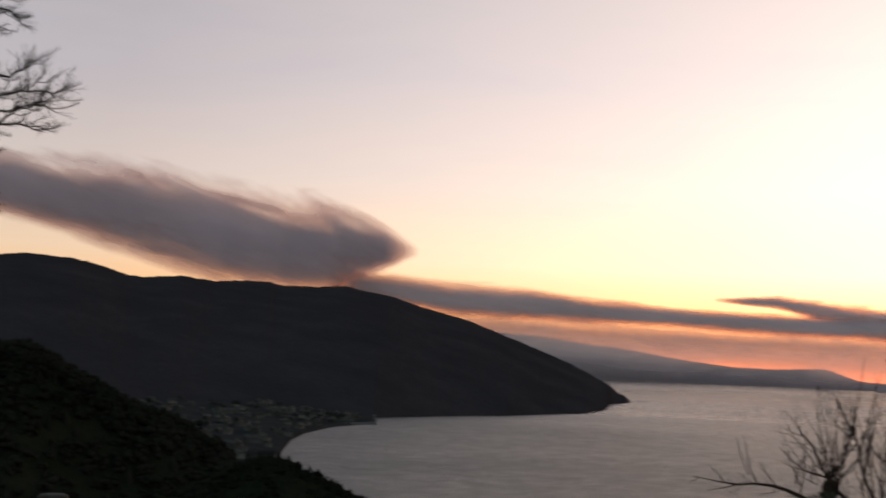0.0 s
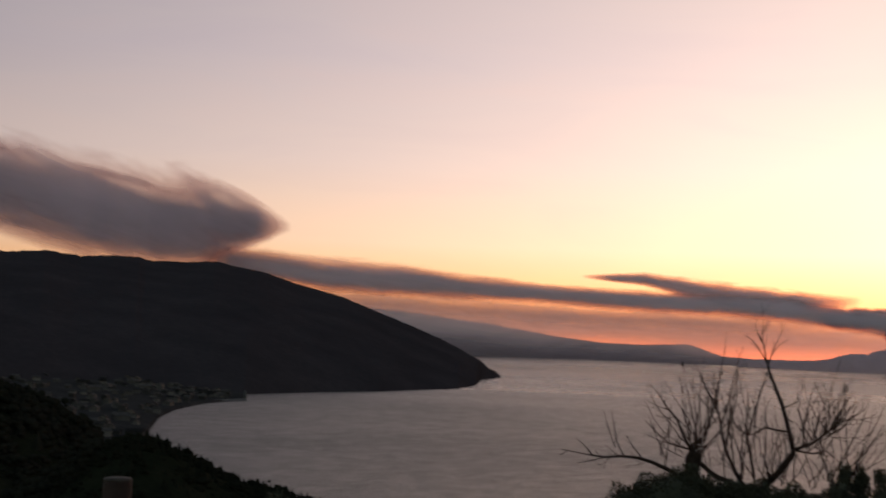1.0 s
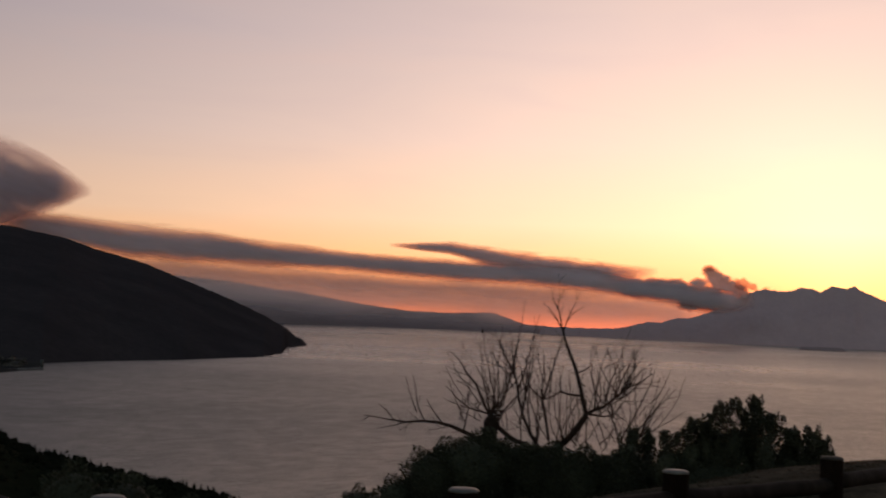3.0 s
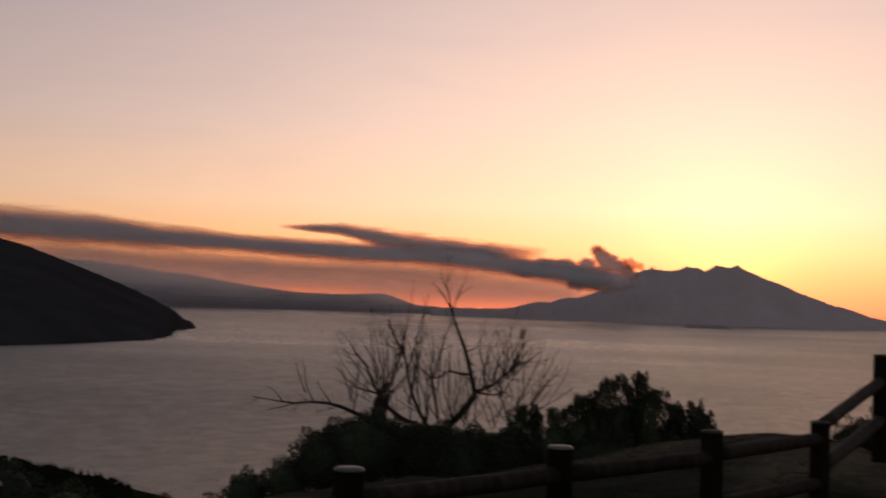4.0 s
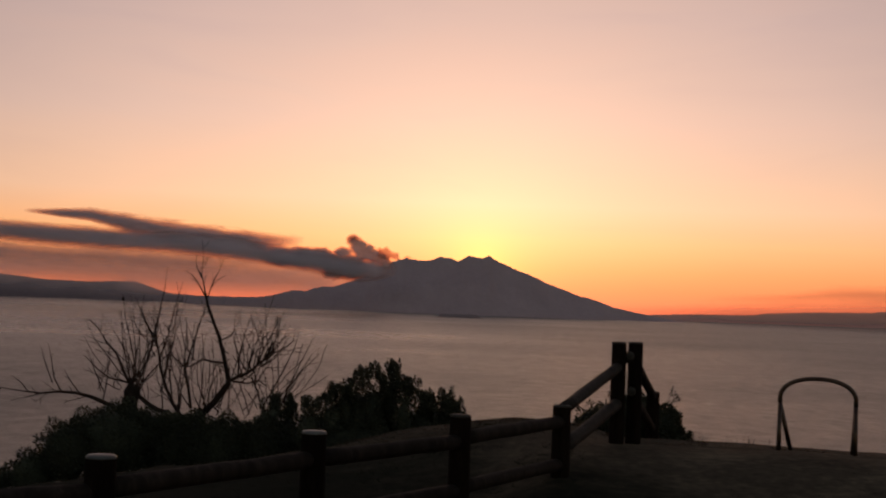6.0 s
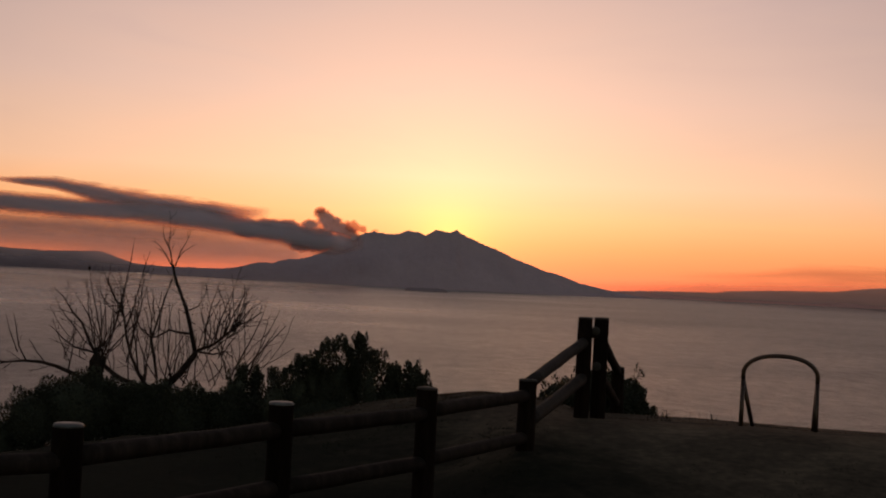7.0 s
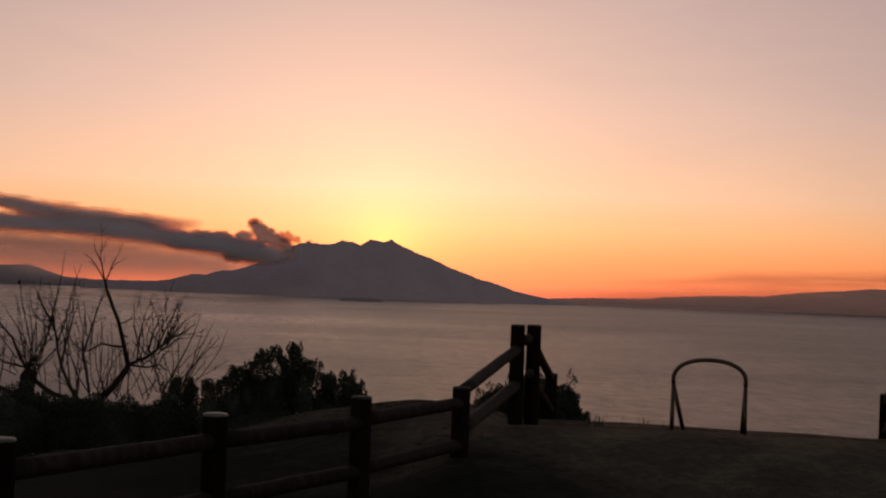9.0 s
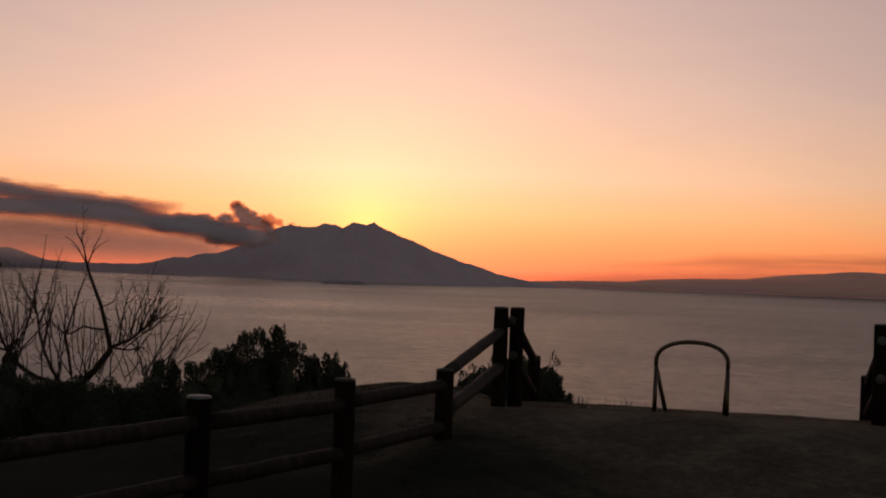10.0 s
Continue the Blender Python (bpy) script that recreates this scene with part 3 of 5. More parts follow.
def billow_material(name, colour, most, soft, ragged, grain, seed, lumps, through_light=0.03):
    """Smoke gathered in soft lumps: bearing, angle, half width, half height of each, in degrees."""
    m, n, out = material(name)
    uv = n.add("ShaderNodeUVMap", uv_map="drift").outputs[0]
    moved = n.vec("MULTIPLY", uv, (1, 1, 0))
    warp = n.add("ShaderNodeTexNoise")
    n.put(warp.inputs["Vector"], n.vec("ADD", moved, (seed, 0, 0))), n.put(warp.inputs["Scale"], grain * 0.7), n.put(warp.inputs["Detail"], 3.0)
    bent_uv = n.vec("ADD", moved, n.vec("SCALE", n.vec("SUBTRACT", warp.outputs["Color"], (0.5, 0.5, 0.5)), scale=0.21))
    field = None
    for az, el, wide, high in lumps:
        q = n.vec("MULTIPLY", n.vec("SUBTRACT", bent_uv, (az, el, 0)), (1 / wide, 1 / high, 0))
        one = n.math("MULTIPLY", n.math("SUBTRACT", 1.0, n.vec("LENGTH", q)), min(wide, high) / 0.4)
        field = one if field is None else n.math("SMOOTH_MAX", field, one, 0.13)
    curl = n.math("SUBTRACT", n.noise(n.vec("ADD", moved, (seed, 3, 0)), grain, 5, 0.6, 0.5), 0.5)
    field = n.math("ADD", field, n.math("MULTIPLY", curl, ragged))
    alpha = n.math("MULTIPLY", n.range(field, -0.04, soft, 0.0, most, smooth=True), n.add("ShaderNodeAttribute", attribute_name="thin").outputs["Fac"])
    d, tr, clear = n.add("ShaderNodeBsdfDiffuse"), n.add("ShaderNodeBsdfTranslucent"), n.add("ShaderNodeBsdfTransparent")
    tone = n.vec("SCALE", colour, scale=n.range(curl, -0.2, 0.2, 0.8, 1.2))
    n.put(d.inputs[0], tone), n.put(tr.inputs[0], tone), n.put(d.inputs["Normal"], soft_normal(n))
    a, b = n.add("ShaderNodeMixShader"), n.add("ShaderNodeMixShader")
    n.put(clear.inputs[0], n.mix(n.range(alpha, 0.02, 0.5), (1, 1, 1, 1), (0.98, 0.58, 0.46, 1)))
    n.put(a.inputs[0], through_light), n.put(a.inputs[1], d.outputs[0]), n.put(a.inputs[2], tr.outputs[0])
    n.put(b.inputs[0], alpha), n.put(b.inputs[1], clear.outputs[0]), n.put(b.inputs[2], a.outputs[0])
    n.t.links.new(b.outputs[0], out)
    return m


PUFF = billow_material("puff_smoke", (0.57, 0.455, 0.485), 0.94, 0.44, 0.60, 3.4, 11.0,
                       [(5.4, 1.38, 0.9, 0.46), (4.5, 1.42, 0.8, 0.50), (3.7, 1.42, 0.7, 0.50), (2.9, 1.14, 0.8, 0.60), (2.22, 2.20, 0.38, 0.28), (2.04, 1.95, 0.48, 0.40), (1.8, 1.70, 0.6, 0.40),
                        (2.3, 1.30, 0.7, 0.42), (1.4, 1.62, 0.46, 0.34), (1.05, 1.48, 0.42, 0.30), (0.85, 1.26, 0.40, 0.24), (2.3, 1.0, 0.8, 0.52), (3.1, 0.85, 0.6, 0.42), (2.75, 1.68, 0.5, 0.30), (1.62, 1.86, 0.34, 0.26)])
# Thin smoke whose reddish colour stands in for sun glowing through it.
THIN = billow_material("sunlit_thin_smoke", (0.62, 0.36, 0.30), 0.6, 0.4, 0.7, 3.0, 41.0, [(0.88, 1.70, 0.42, 0.32), (1.08, 1.84, 0.24, 0.18), (0.50, 1.62, 0.30, 0.22), (2.35, 2.34, 0.30, 0.20), (-0.15, 1.58, 0.30, 0.10)])
for mat, dist in ((PUFF, 3950), (THIN, 3935)):
    plume("backdrop_puff", "billowing fresh smoke rising from the crater", mat, [(6.6, 1.8, 0.8, dist), (5.8, 2.6, 0.3, dist), (3, 2.9, 0.0, dist), (0.5, 2.5, 0.2, dist), (-0.5, 1.6, 0.7, dist)],
          per=12, thick=0.25, lumps=0.0, half=True, fade=(0.08, 0.12))
plume("backdrop_wisps", "faint hanging wisps of smoke under the band", smoke_material("wisp_smoke", SMOKE, 0.7, 1.1, 1.0, (0.25, 1.6), 15.0, 5, crisp=0.0, warm=(1.0, 0.92, 0.87)),
      [(30, 2.3, 0.9, 3560), (22, 2.0, 0.6, 3640), (16, 1.9, 0.3, 3700), (9, 1.7, 0.3, 3760), (4, 1.6, 0.2, 3800)], half=True, fade=(0.2, 0.1))
plume("backdrop_veil", "thin veil of drifting ash low over the bay", smoke_material("veil_smoke", (0.80, 0.60, 0.585), 0.84, 1.0, 0.5, (0.15, 0.9), 31.0, 0, crisp=0.0, warm=(1.0, 0.97, 0.95)),
      [(30, 2.6, -0.6, 4500), (20, 2.4, -0.9, 4500), (10, 2.1, -1.2, 4500), (3, 1.9, -1.2, 4500), (-1.0, 1.3, -0.8, 4500)], sides=14, per=6, thick=0.3, half=True, fade=(0.15, 0.14))
plume("backdrop_haze", "thin low streaks of cloud over the far shore", smoke_material("low_cloud", (0.36, 0.28, 0.28), 0.42, 1.3, 1.3, (0.16, 2.2), 19.0, 0, crisp=0.0, warm=(1.0, 0.86, 0.80)),
      [(-12.5, 0.5, -0.1, 4500), (-16, 0.75, 0.0, 4500), (-18.5, 1.15, 0.1, 4500), (-22, 1.3, 0.2, 4500), (-26, 1.5, 0.2, 4500), (-34, 1.5, 0.2, 4500)], half=True, fade=(0.05, 0.3))

MIST = (0.76, 0.55, 0.49)
plume("backdrop_mist", "thin dawn mist lying before the far shore", smoke_material("shore_mist", MIST, 0.50, 0.9, 0.6, (0.1, 0.8), 23.0, 0, 0.85, 0.0),
      [(-7.5, -0.1, -0.9, 4480), (-9, 0.0, -1.0, 4480), (-12, 0.15, -1.1, 4500), (-20, 0.7, -1.1, 4550), (-36, 0.8, -1.1, 4600)], sides=12, per=4, thick=0.5, half=True, fade=(0.05, 0.25))


# ---- log fence ----
def rnd(seed):
    return random.Random(seed)


def log_post(parent, place, height, radius, seed, label="", lean=(0, 0), mat=LOG, cap=None):
    rng = rnd(seed)
    zs = (-0.12, 0.0, 0.3 * height, 0.65 * height, height - 0.022, height - 0.008)
    pts = [(lean[0] * z, lean[1] * z, z) for z in zs]
    ob = part("post", tube(pts, [radius * k for k in (1.03, 1.02, 1.0, 0.99, 0.98, 0.96)], 14, True, 0.025, rng), mat, parent, label)
    ob.location = place
    if not cap:
        return ob
    crown = [(pts[-1][0], pts[-1][1], height + d) for d in (-0.010, -0.002, 0.006, 0.009)]
    part("sawn_top", tube(crown, [radius * k for k in (0.995, 0.985, 0.88, 0.5)], 14), cap, ob, "sawn top, paler for the sky light in its colour" if cap == LIT_CUT else "")
    return ob


def log_rail(parent, a, b, radius, seed, mat=None):
    rng = rnd(seed)
    a, b = Vector(a), Vector(b)
    pts = [a.lerp(b, t) + Vector((0, 0, rng.uniform(-0.003, 0.003))) for t in np.linspace(0, 1, 7)]
    return part("rail", tube(pts, [radius * rng.uniform(0.985, 1.015) for _ in pts], 12, True, 0.015, rng), mat or RAIL, parent)


fence = tagged(empty("log_fence"), "low weathered log fence with two rails along the terrace edge", "fence")
step = (0.90, 1.37)
posts = []
for az, d in ((54, 8.2), (42.2, 7.6), (34.75, 7.5), (26.9, 5.9)):
    posts.append(tuple(polar(az, d))[:2])
for k in range(-1, 3):
    x, y = -0.48 + step[0] * k, 7.66 + step[1] * k
    if k == 2:
        x, y = 1.29, 10.50
    posts.append((x, y))
for i, (x, y) in enumerate(posts):
    top = EYE - (0.775 if i < 3 else 0.84 if i == 7 else 0.81)
    base = near_ground(math.hypot(x, y), math.degrees(math.atan2(-x, y)))
    worn = i < 3
    log_post(fence, (x, y, base), top - base, 0.076 if worn else 0.074, 20 + i, "red-brown worn post" if worn else "", mat=RUST if worn else LOG, cap=DULL if worn or i > 5 else LIT_CUT)
for i in range(len(posts) - 1):
    (x0, y0), (x1, y1) = posts[i], posts[i + 1]
    for z, k in ((EYE - 0.965, 0), (EYE - 1.30, 1)):
        log_rail(fence, (x0, y0, z), (x1, y1, z - 0.02 * (i % 2)), 0.05, 60 + 2 * i + k)

# Gateway: two tall posts on each side, rails down to the low fence and on to a lower fence behind.
gate_l = tagged(empty("gateway"), "pair of tall log gateposts with sloping rails to the fence", "gate post", "gateposts")
g1, g2 = polar(-9.36, 12.4), polar(-10.06, 12.55)
for i, g in enumerate((g1, g2)):
    base = near_ground(12.4, -9.5)
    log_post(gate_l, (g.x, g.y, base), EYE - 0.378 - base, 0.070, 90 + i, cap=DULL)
log_rail(gate_l, (1.29, 10.50, EYE - 0.875), (g1.x, g1.y, EYE - 0.60), 0.05, 95, LIT_BRACE)
log_rail(gate_l, (1.29, 10.50, EYE - 1.19), (g1.x, g1.y, EYE - 0.94), 0.056, 96, LIT_BRACE)
log_rail(gate_l, (g1.x, g1.y, EYE - 0.53), (g2.x, g2.y, EYE - 0.53), 0.04, 97)
for az, el, seed in ((-9.83, -2.32, 101), (-9.94, -3.84, 102)):
    a, b = polar(az, 12.40, EYE + 12.3 * math.tan(radians(el))), polar(az, 12.7, EYE + 12.3 * math.tan(radians(el)))
    stub = log_rail(gate_l, a, b, 0.042, seed)
    face = a - (b - a).normalized() * 0.004
    part("sawn_end", tube([a, face], [0.041, 0.037], 12), DULL, stub, "dull sawn rail end")
far_post = polar(-10.87, 14.6)
log_rail(gate_l, (g2.x, g2.y, EYE - 0.56), (far_post.x, far_post.y, EYE - 1.02), 0.045, 98)
log_rail(gate_l, (g2.x, g2.y, EYE - 0.90), (far_post.x, far_post.y, EYE - 1.36), 0.045, 99)
base = near_ground(14.6, -10.87)
log_post(gate_l, (far_post.x, far_post.y, base), EYE - 0.965 - base, 0.071, 100, cap=DULL)

gate_r = tagged(empty("gateway"), "tall log gateposts beside a shorter post at the path", "gate post", "gateposts")
for i, (az, d, top) in enumerate(((-25.36, 12.6, 0.39), (-26.05, 12.6, 0.38), (-24.85, 14.6, 1.0))):
    g = polar(az, d)
    base = near_ground(d, az)
    log_post(gate_r, (g.x, g.y, base), EYE - top - base, 0.074, 110 + i, cap=DULL)
for az, el, seed in ((-25.36, -2.43, 118), (-25.36, -4.0, 119)):
    a, b = polar(az, 12.48, EYE + 12.5 * math.tan(radians(el))), polar(az, 12.8, EYE + 12.5 * math.tan(radians(el)))
    stub = log_rail(gate_r, a, b, 0.045, seed)
    face = a - (b - a).normalized() * 0.004
    part("sawn_end", tube([a, face], [0.044, 0.040], 12), RAIL_END, stub, "pale sawn rail end")
ga, gb = polar(-25.36, 12.6), polar(-24.85, 14.6)
log_rail(gate_r, (ga.x, ga.y, EYE - 0.60), (gb.x, gb.y, EYE - 1.08), 0.045, 120)
log_rail(gate_r, (ga.x, ga.y, EYE - 0.95), (gb.x, gb.y, EYE - 1.40), 0.045, 121)

# Steel hoop barrier in the gateway.
hoop = tagged(empty("hoop_barrier"), "bent steel tube hoop barrier standing in the gateway", "barrier")
p0, p1 = polar(-16.12, 13.0), polar(-19.15, 13.0)
ground_z = near_ground(13.0, -17.5)
across = (p1 - p0).normalized()
deep = Vector((-across.y, across.x, 0))
half = (p1 - p0).length / 2
mid = (p0 + p1) / 2
arch = []
shoulder, crown = EYE - 0.845, EYE - 0.655
for t in np.linspace(math.pi, 0, 41):
    c, q = math.cos(t), abs(math.sin(t))
    arch.append(mid + across * half * math.copysign(abs(c) ** 0.88, c) + Vector((0, 0, shoulder + (crown - shoulder) * q ** 0.95)))
pts = [arch[0] - Vector((0, 0, 0.06))] + arch + [arch[-1] - Vector((0, 0, 0.06))]
part("arch", tube(pts, [0.021] * len(pts), 12), STEEL, hoop)
for side in (-1, 1):
    joint = mid + across * half * side + Vector((0, 0, shoulder - 0.05))
    for lean, shift in ((-1, 0.0), (1, -0.115 if side < 0 else 0.02)):
        foot = mid + across * (half * side - shift) + deep * 0.12 * lean + Vector((0, 0, ground_z - 0.06))
        part("leg", tube([joint, foot], [0.021, 0.021], 12), STEEL, hoop)


# ---- shrubs ----
def leaves(rng, lobes, count, size, upright=0.3):
    """Many small folded leaves spread through rounded lobes (centre, half sizes)."""
    vol = np.array([l[1][0] * l[1][2] for l in lobes])
    pick = rng.choice(len(lobes), count, p=vol / vol.sum())
    c = np.array([l[0] for l in lobes])[pick]
    h = np.array([l[1] for l in lobes])[pick]
    d = rng.normal(size=(count, 3))
    d /= np.linalg.norm(d, axis=1)[:, None]
    rad = rng.uniform(0.35, 1.0, count) ** 0.4
    rad *= 1 + 0.16 * np.sin(d[:, 0] * 7 + pick) * np.cos(d[:, 2] * 6 + pick * 2)
    at = c + h * d * rad[:, None]
    way = d * 0.8 + rng.normal(size=(count, 3)) * 0.5 + np.array([0, 0, upright])
    way /= np.linalg.norm(way, axis=1)[:, None]
    sid = np.cross(way, rng.normal(size=(count, 3)))
    sid /= np.linalg.norm(sid, axis=1)[:, None] + 1e-9
    ln = size * rng.uniform(0.7, 1.5, count)[:, None]
    v = np.stack([at, at + way * ln * 0.5 + sid * ln * 0.20, at + way * ln, at + way * ln * 0.5 - sid * ln * 0.20], 1).reshape(-1, 3)
    f = np.arange(count * 4).reshape(-1, 4)
    return v.tolist(), f.tolist()


def blob(centre, half, rng, detail=2, rough=0.15):
    bm = bmesh.new()
    bmesh.ops.create_icosphere(bm, subdivisions=detail, radius=1.0)
    k = float(rng.uniform(0, 50))
    vs = [Vector(centre) + Vector((v.co.x * half[0], v.co.y * half[1], v.co.z * half[2])) * (1 + rough * noise.noise(v.co * 2 + Vector((k, 0, 0)))) for v in bm.verts]
    fs = [tuple(v.index for v in f.verts) for f in bm.faces]
    bm.free()
    return vs, fs


def shrub(az, dist, label, lobes, count, size, seed, upright=0.3, spikes=0, shoots=()):
    """A shrub whose lobes are given as bearing offset, angle of the centre, half width and half height, in degrees."""
    rng = np.random.default_rng(seed)
    count, size = int(count * 1.6), size * 0.75
    p = polar(az, dist)
    base = near_ground(dist, az)
    ob = tagged(empty("shrub", (p.x, p.y, base), az), label, "shrub", "shrubs on the terrace edge")
    k = dist * math.pi / 180
    local = []
    for off, el, hw, hh in lobes:
        local.append(((-off * k, rng.uniform(-0.3, 0.3), EYE + dist * math.tan(radians(el)) - base), (hw * k, max(0.35, hw * k * 0.7), hh * k)))
    body = joined([blob(c, [x * 0.78 for x in h], rng) for c, h in local])
    part("foliage_core", body, LEAF, ob)
    geo = [leaves(rng, local, count, size, upright)]
    for _ in range(spikes):
        c, h = local[int(rng.integers(len(local)))]
        a = rng.uniform(0.2, math.pi - 0.2)
        s = Vector((c[0] + h[0] * math.cos(a) * 0.9, c[1] + rng.uniform(-0.3, 0.3), c[2] + h[2] * math.sin(a) * 0.9))
        lobe = [((s.x, s.y, s.z + 0.04), (0.045, 0.045, 0.13 * rng.uniform(0.7, 1.6)))]
        geo.append(leaves(rng, lobe, 70, size * 0.9, 1.1))
    for at, top in shoots:
        for _ in range(9):
            a, h = at + rng.normal() * 0.18, rng.uniform(0.14, 0.5)
            t = top + 0.06 - abs(rng.normal()) * 0.28
            lobe = [((-(a - az) * k, rng.uniform(-0.25, 0.25), EYE + dist * math.tan(radians(t - h)) - base), (rng.uniform(0.04, 0.10) * k, 0.05, h * k))]
            geo.append(leaves(rng, lobe, 110, size * 0.95, 0.9))
    part("foliage", joined(geo), LEAF, ob, smooth=False)
    for i in range(4):
        c, h = local[i % len(local)]
        part("stem", tube([(c[0] * 0.4 + 0.05 * i, 0, -0.1), (c[0] * 0.8, 0.1 * i - 0.1, max(0.1, (c[2] - h[2]) * 0.6)), (c[0], c[1], c[2])], [0.035, 0.028, 0.012], 6), BARK, ob)
    return ob


shrub(12.3, 17.6, "broad rounded evergreen shrub below the bare tree", [(0, -6.7, 2.2, 1.65), (-0.8, -6.35, 1.0, 1.5), (1.6, -7.1, 1.2, 1.5), (-1.9, -6.8, 1.7, 1.5), (2.9, -8.0, 1.1, 1.1), (4.6, -8.5, 1.0, 1.0), (-3.5, -7.0, 1.6, 1.6)], 24000, 0.048, 1)
shrub(7.0, 17.3, "low dark evergreen scrub in front of the slope", [(0.6, -7.0, 1.5, 1.6), (-1.2, -6.9, 1.4, 1.5), (2.2, -7.0, 1.4, 1.6)], 22000, 0.048, 2)
shrub(5.2, 18, "small pointed evergreen bush with upright shoots", [(0.2, -6.0, 0.4, 1.25), (-0.45, -6.2, 0.35, 1.1), (0, -7.2, 1.5, 1.3)], 7000, 0.042, 3, 0.7, 4, [(5.42, -4.4), (5.3, -4.7), (5.55, -4.75), (4.77, -4.5), (4.7, -4.8)])
shrub(1.6, 17, "large leafy evergreen bush with shaggy upright shoots", [(0.2, -5.6, 0.9, 1.4), (-0.45, -5.3, 0.5, 1.4), (-1.15, -5.1, 0.5, 1.4), (-1.75, -5.6, 0.4, 1.3), (1.3, -5.8, 0.6, 1.1), (2.2, -6.2, 0.7, 1.1), (0.7, -5.4, 0.5, 1.2), (0, -7.3, 2.8, 2.0)], 22000, 0.040, 4, 0.7, 14,
      [(4.0, -4.6), (3.6, -4.5), (3.15, -4.25), (2.85, -3.95), (2.5, -3.95), (2.15, -3.85), (1.85, -3.42), (1.45, -3.26), (1.05, -3.0), (0.7, -3.45), (0.37, -2.86), (0.15, -3.12), (-0.2, -3.6), (-0.42, -3.56), (-0.55, -4.1)])
shrub(-1.5, 17, "leafy evergreen bush with upright shoots", [(0.45, -5.8, 0.45, 1.15), (-0.35, -5.8, 0.5, 1.1), (-0.8, -6.3, 0.5, 0.9), (0.9, -6.4, 0.6, 1.1), (0, -6.9, 1.4, 1.5)], 12000, 0.042, 5, 0.7, 12,
      [(-0.85, -4.6), (-1.08, -4.05), (-1.2, -4.15), (-1.5, -4.4), (-1.9, -3.95), (-2.1, -4.4), (-2.4, -4.5), (-2.7, -4.95)])
shrub(-10.3, 15.8, "round dark shrub behind the gateposts", [(0.2, -4.9, 1.1, 1.0), (-1.1, -5.2, 0.75, 0.95), (1.3, -5.2, 0.75, 0.85), (-1.6, -5.7, 0.5, 0.5), (2.0, -5.45, 0.7, 0.62), (0.5, -5.9, 1.9, 0.8)], 11000, 0.05, 6, 0.3, 16, [(-11.5, -5.15), (-11.9, -5.3), (-12.1, -5.5), (-8.6, -5.1), (-8.2, -5.3)])
shrub(24.2, 11.0, "low dark scrub at the brink of the terrace", [(0, -9.6, 1.5, 1.6), (2.4, -8.9, 1.6, 1.7), (-1.7, -10.3, 1.2, 1.4), (-4.2, -10.2, 1.8, 1.7), (-6.3, -10.1, 1.4, 1.75), (4.5, -8.6, 1.8, 1.8)], 9000, 0.045, 7)


# ---- bare trees ----
def bent(a, b, sag, rng, n=7, wild=0.05):
    a, b = Vector(a), Vector(b)
    out = []
    for i in range(n):
        t = i / (n - 1)
        p = a.lerp(b, t) + Vector(sag) * math.sin(math.pi * t)
        if 0 < i < n - 1:
            p += Vector((rng.uniform(-1, 1), rng.uniform(-1, 1), rng.uniform(-1, 1))) * wild * (b - a).length * 0.25
        out.append(p)
    return out


def twig_bundle(starts, rng, spread, length, count, up=0.6, radius=0.0066, forks=0.75):
    """Fine forked twigs from places along a limb."""
    geo = []
    for p, d in starts:
        for _ in range(count):
            w = (Vector(d) * 0.7 + Vector((rng.uniform(-1, 1) * spread, rng.uniform(-1, 1) * spread, up + rng.uniform(-0.3, 0.3)))).normalized()
            ln = length * rng.uniform(0.4, 1.1)
            q = Vector(p) + w * ln
            pts = bent(p, q, (rng.uniform(-0.08, 0.08) * ln, 0, 0), rng, 5, 0.05)
            geo.append(tube(pts, [radius, radius * 0.85, radius * 0.7, radius * 0.5, radius * 0.3], 4, False))
            for i in (1, 2, 3):
                if rng.random() < forks:
                    w2 = (w + Vector((rng.uniform(-0.9, 0.9), rng.uniform(-0.9, 0.9), rng.uniform(-0.1, 0.6)))).normalized()
                    geo.append(tube(bent(pts[i], pts[i] + w2 * ln * rng.uniform(0.2, 0.5), (0, 0, 0.02), rng, 4, 0.1), [radius * 0.6, radius * 0.5, radius * 0.4, radius * 0.25], 3, False))
    return geo


def along(pts, ts):
    out = []
    for t in ts:
        f = t * (len(pts) - 1)
        i = min(int(f), len(pts) - 2)
        out.append((pts[i].lerp(pts[i + 1], f - i), (pts[i + 1] - pts[i]).normalized()))
    return out


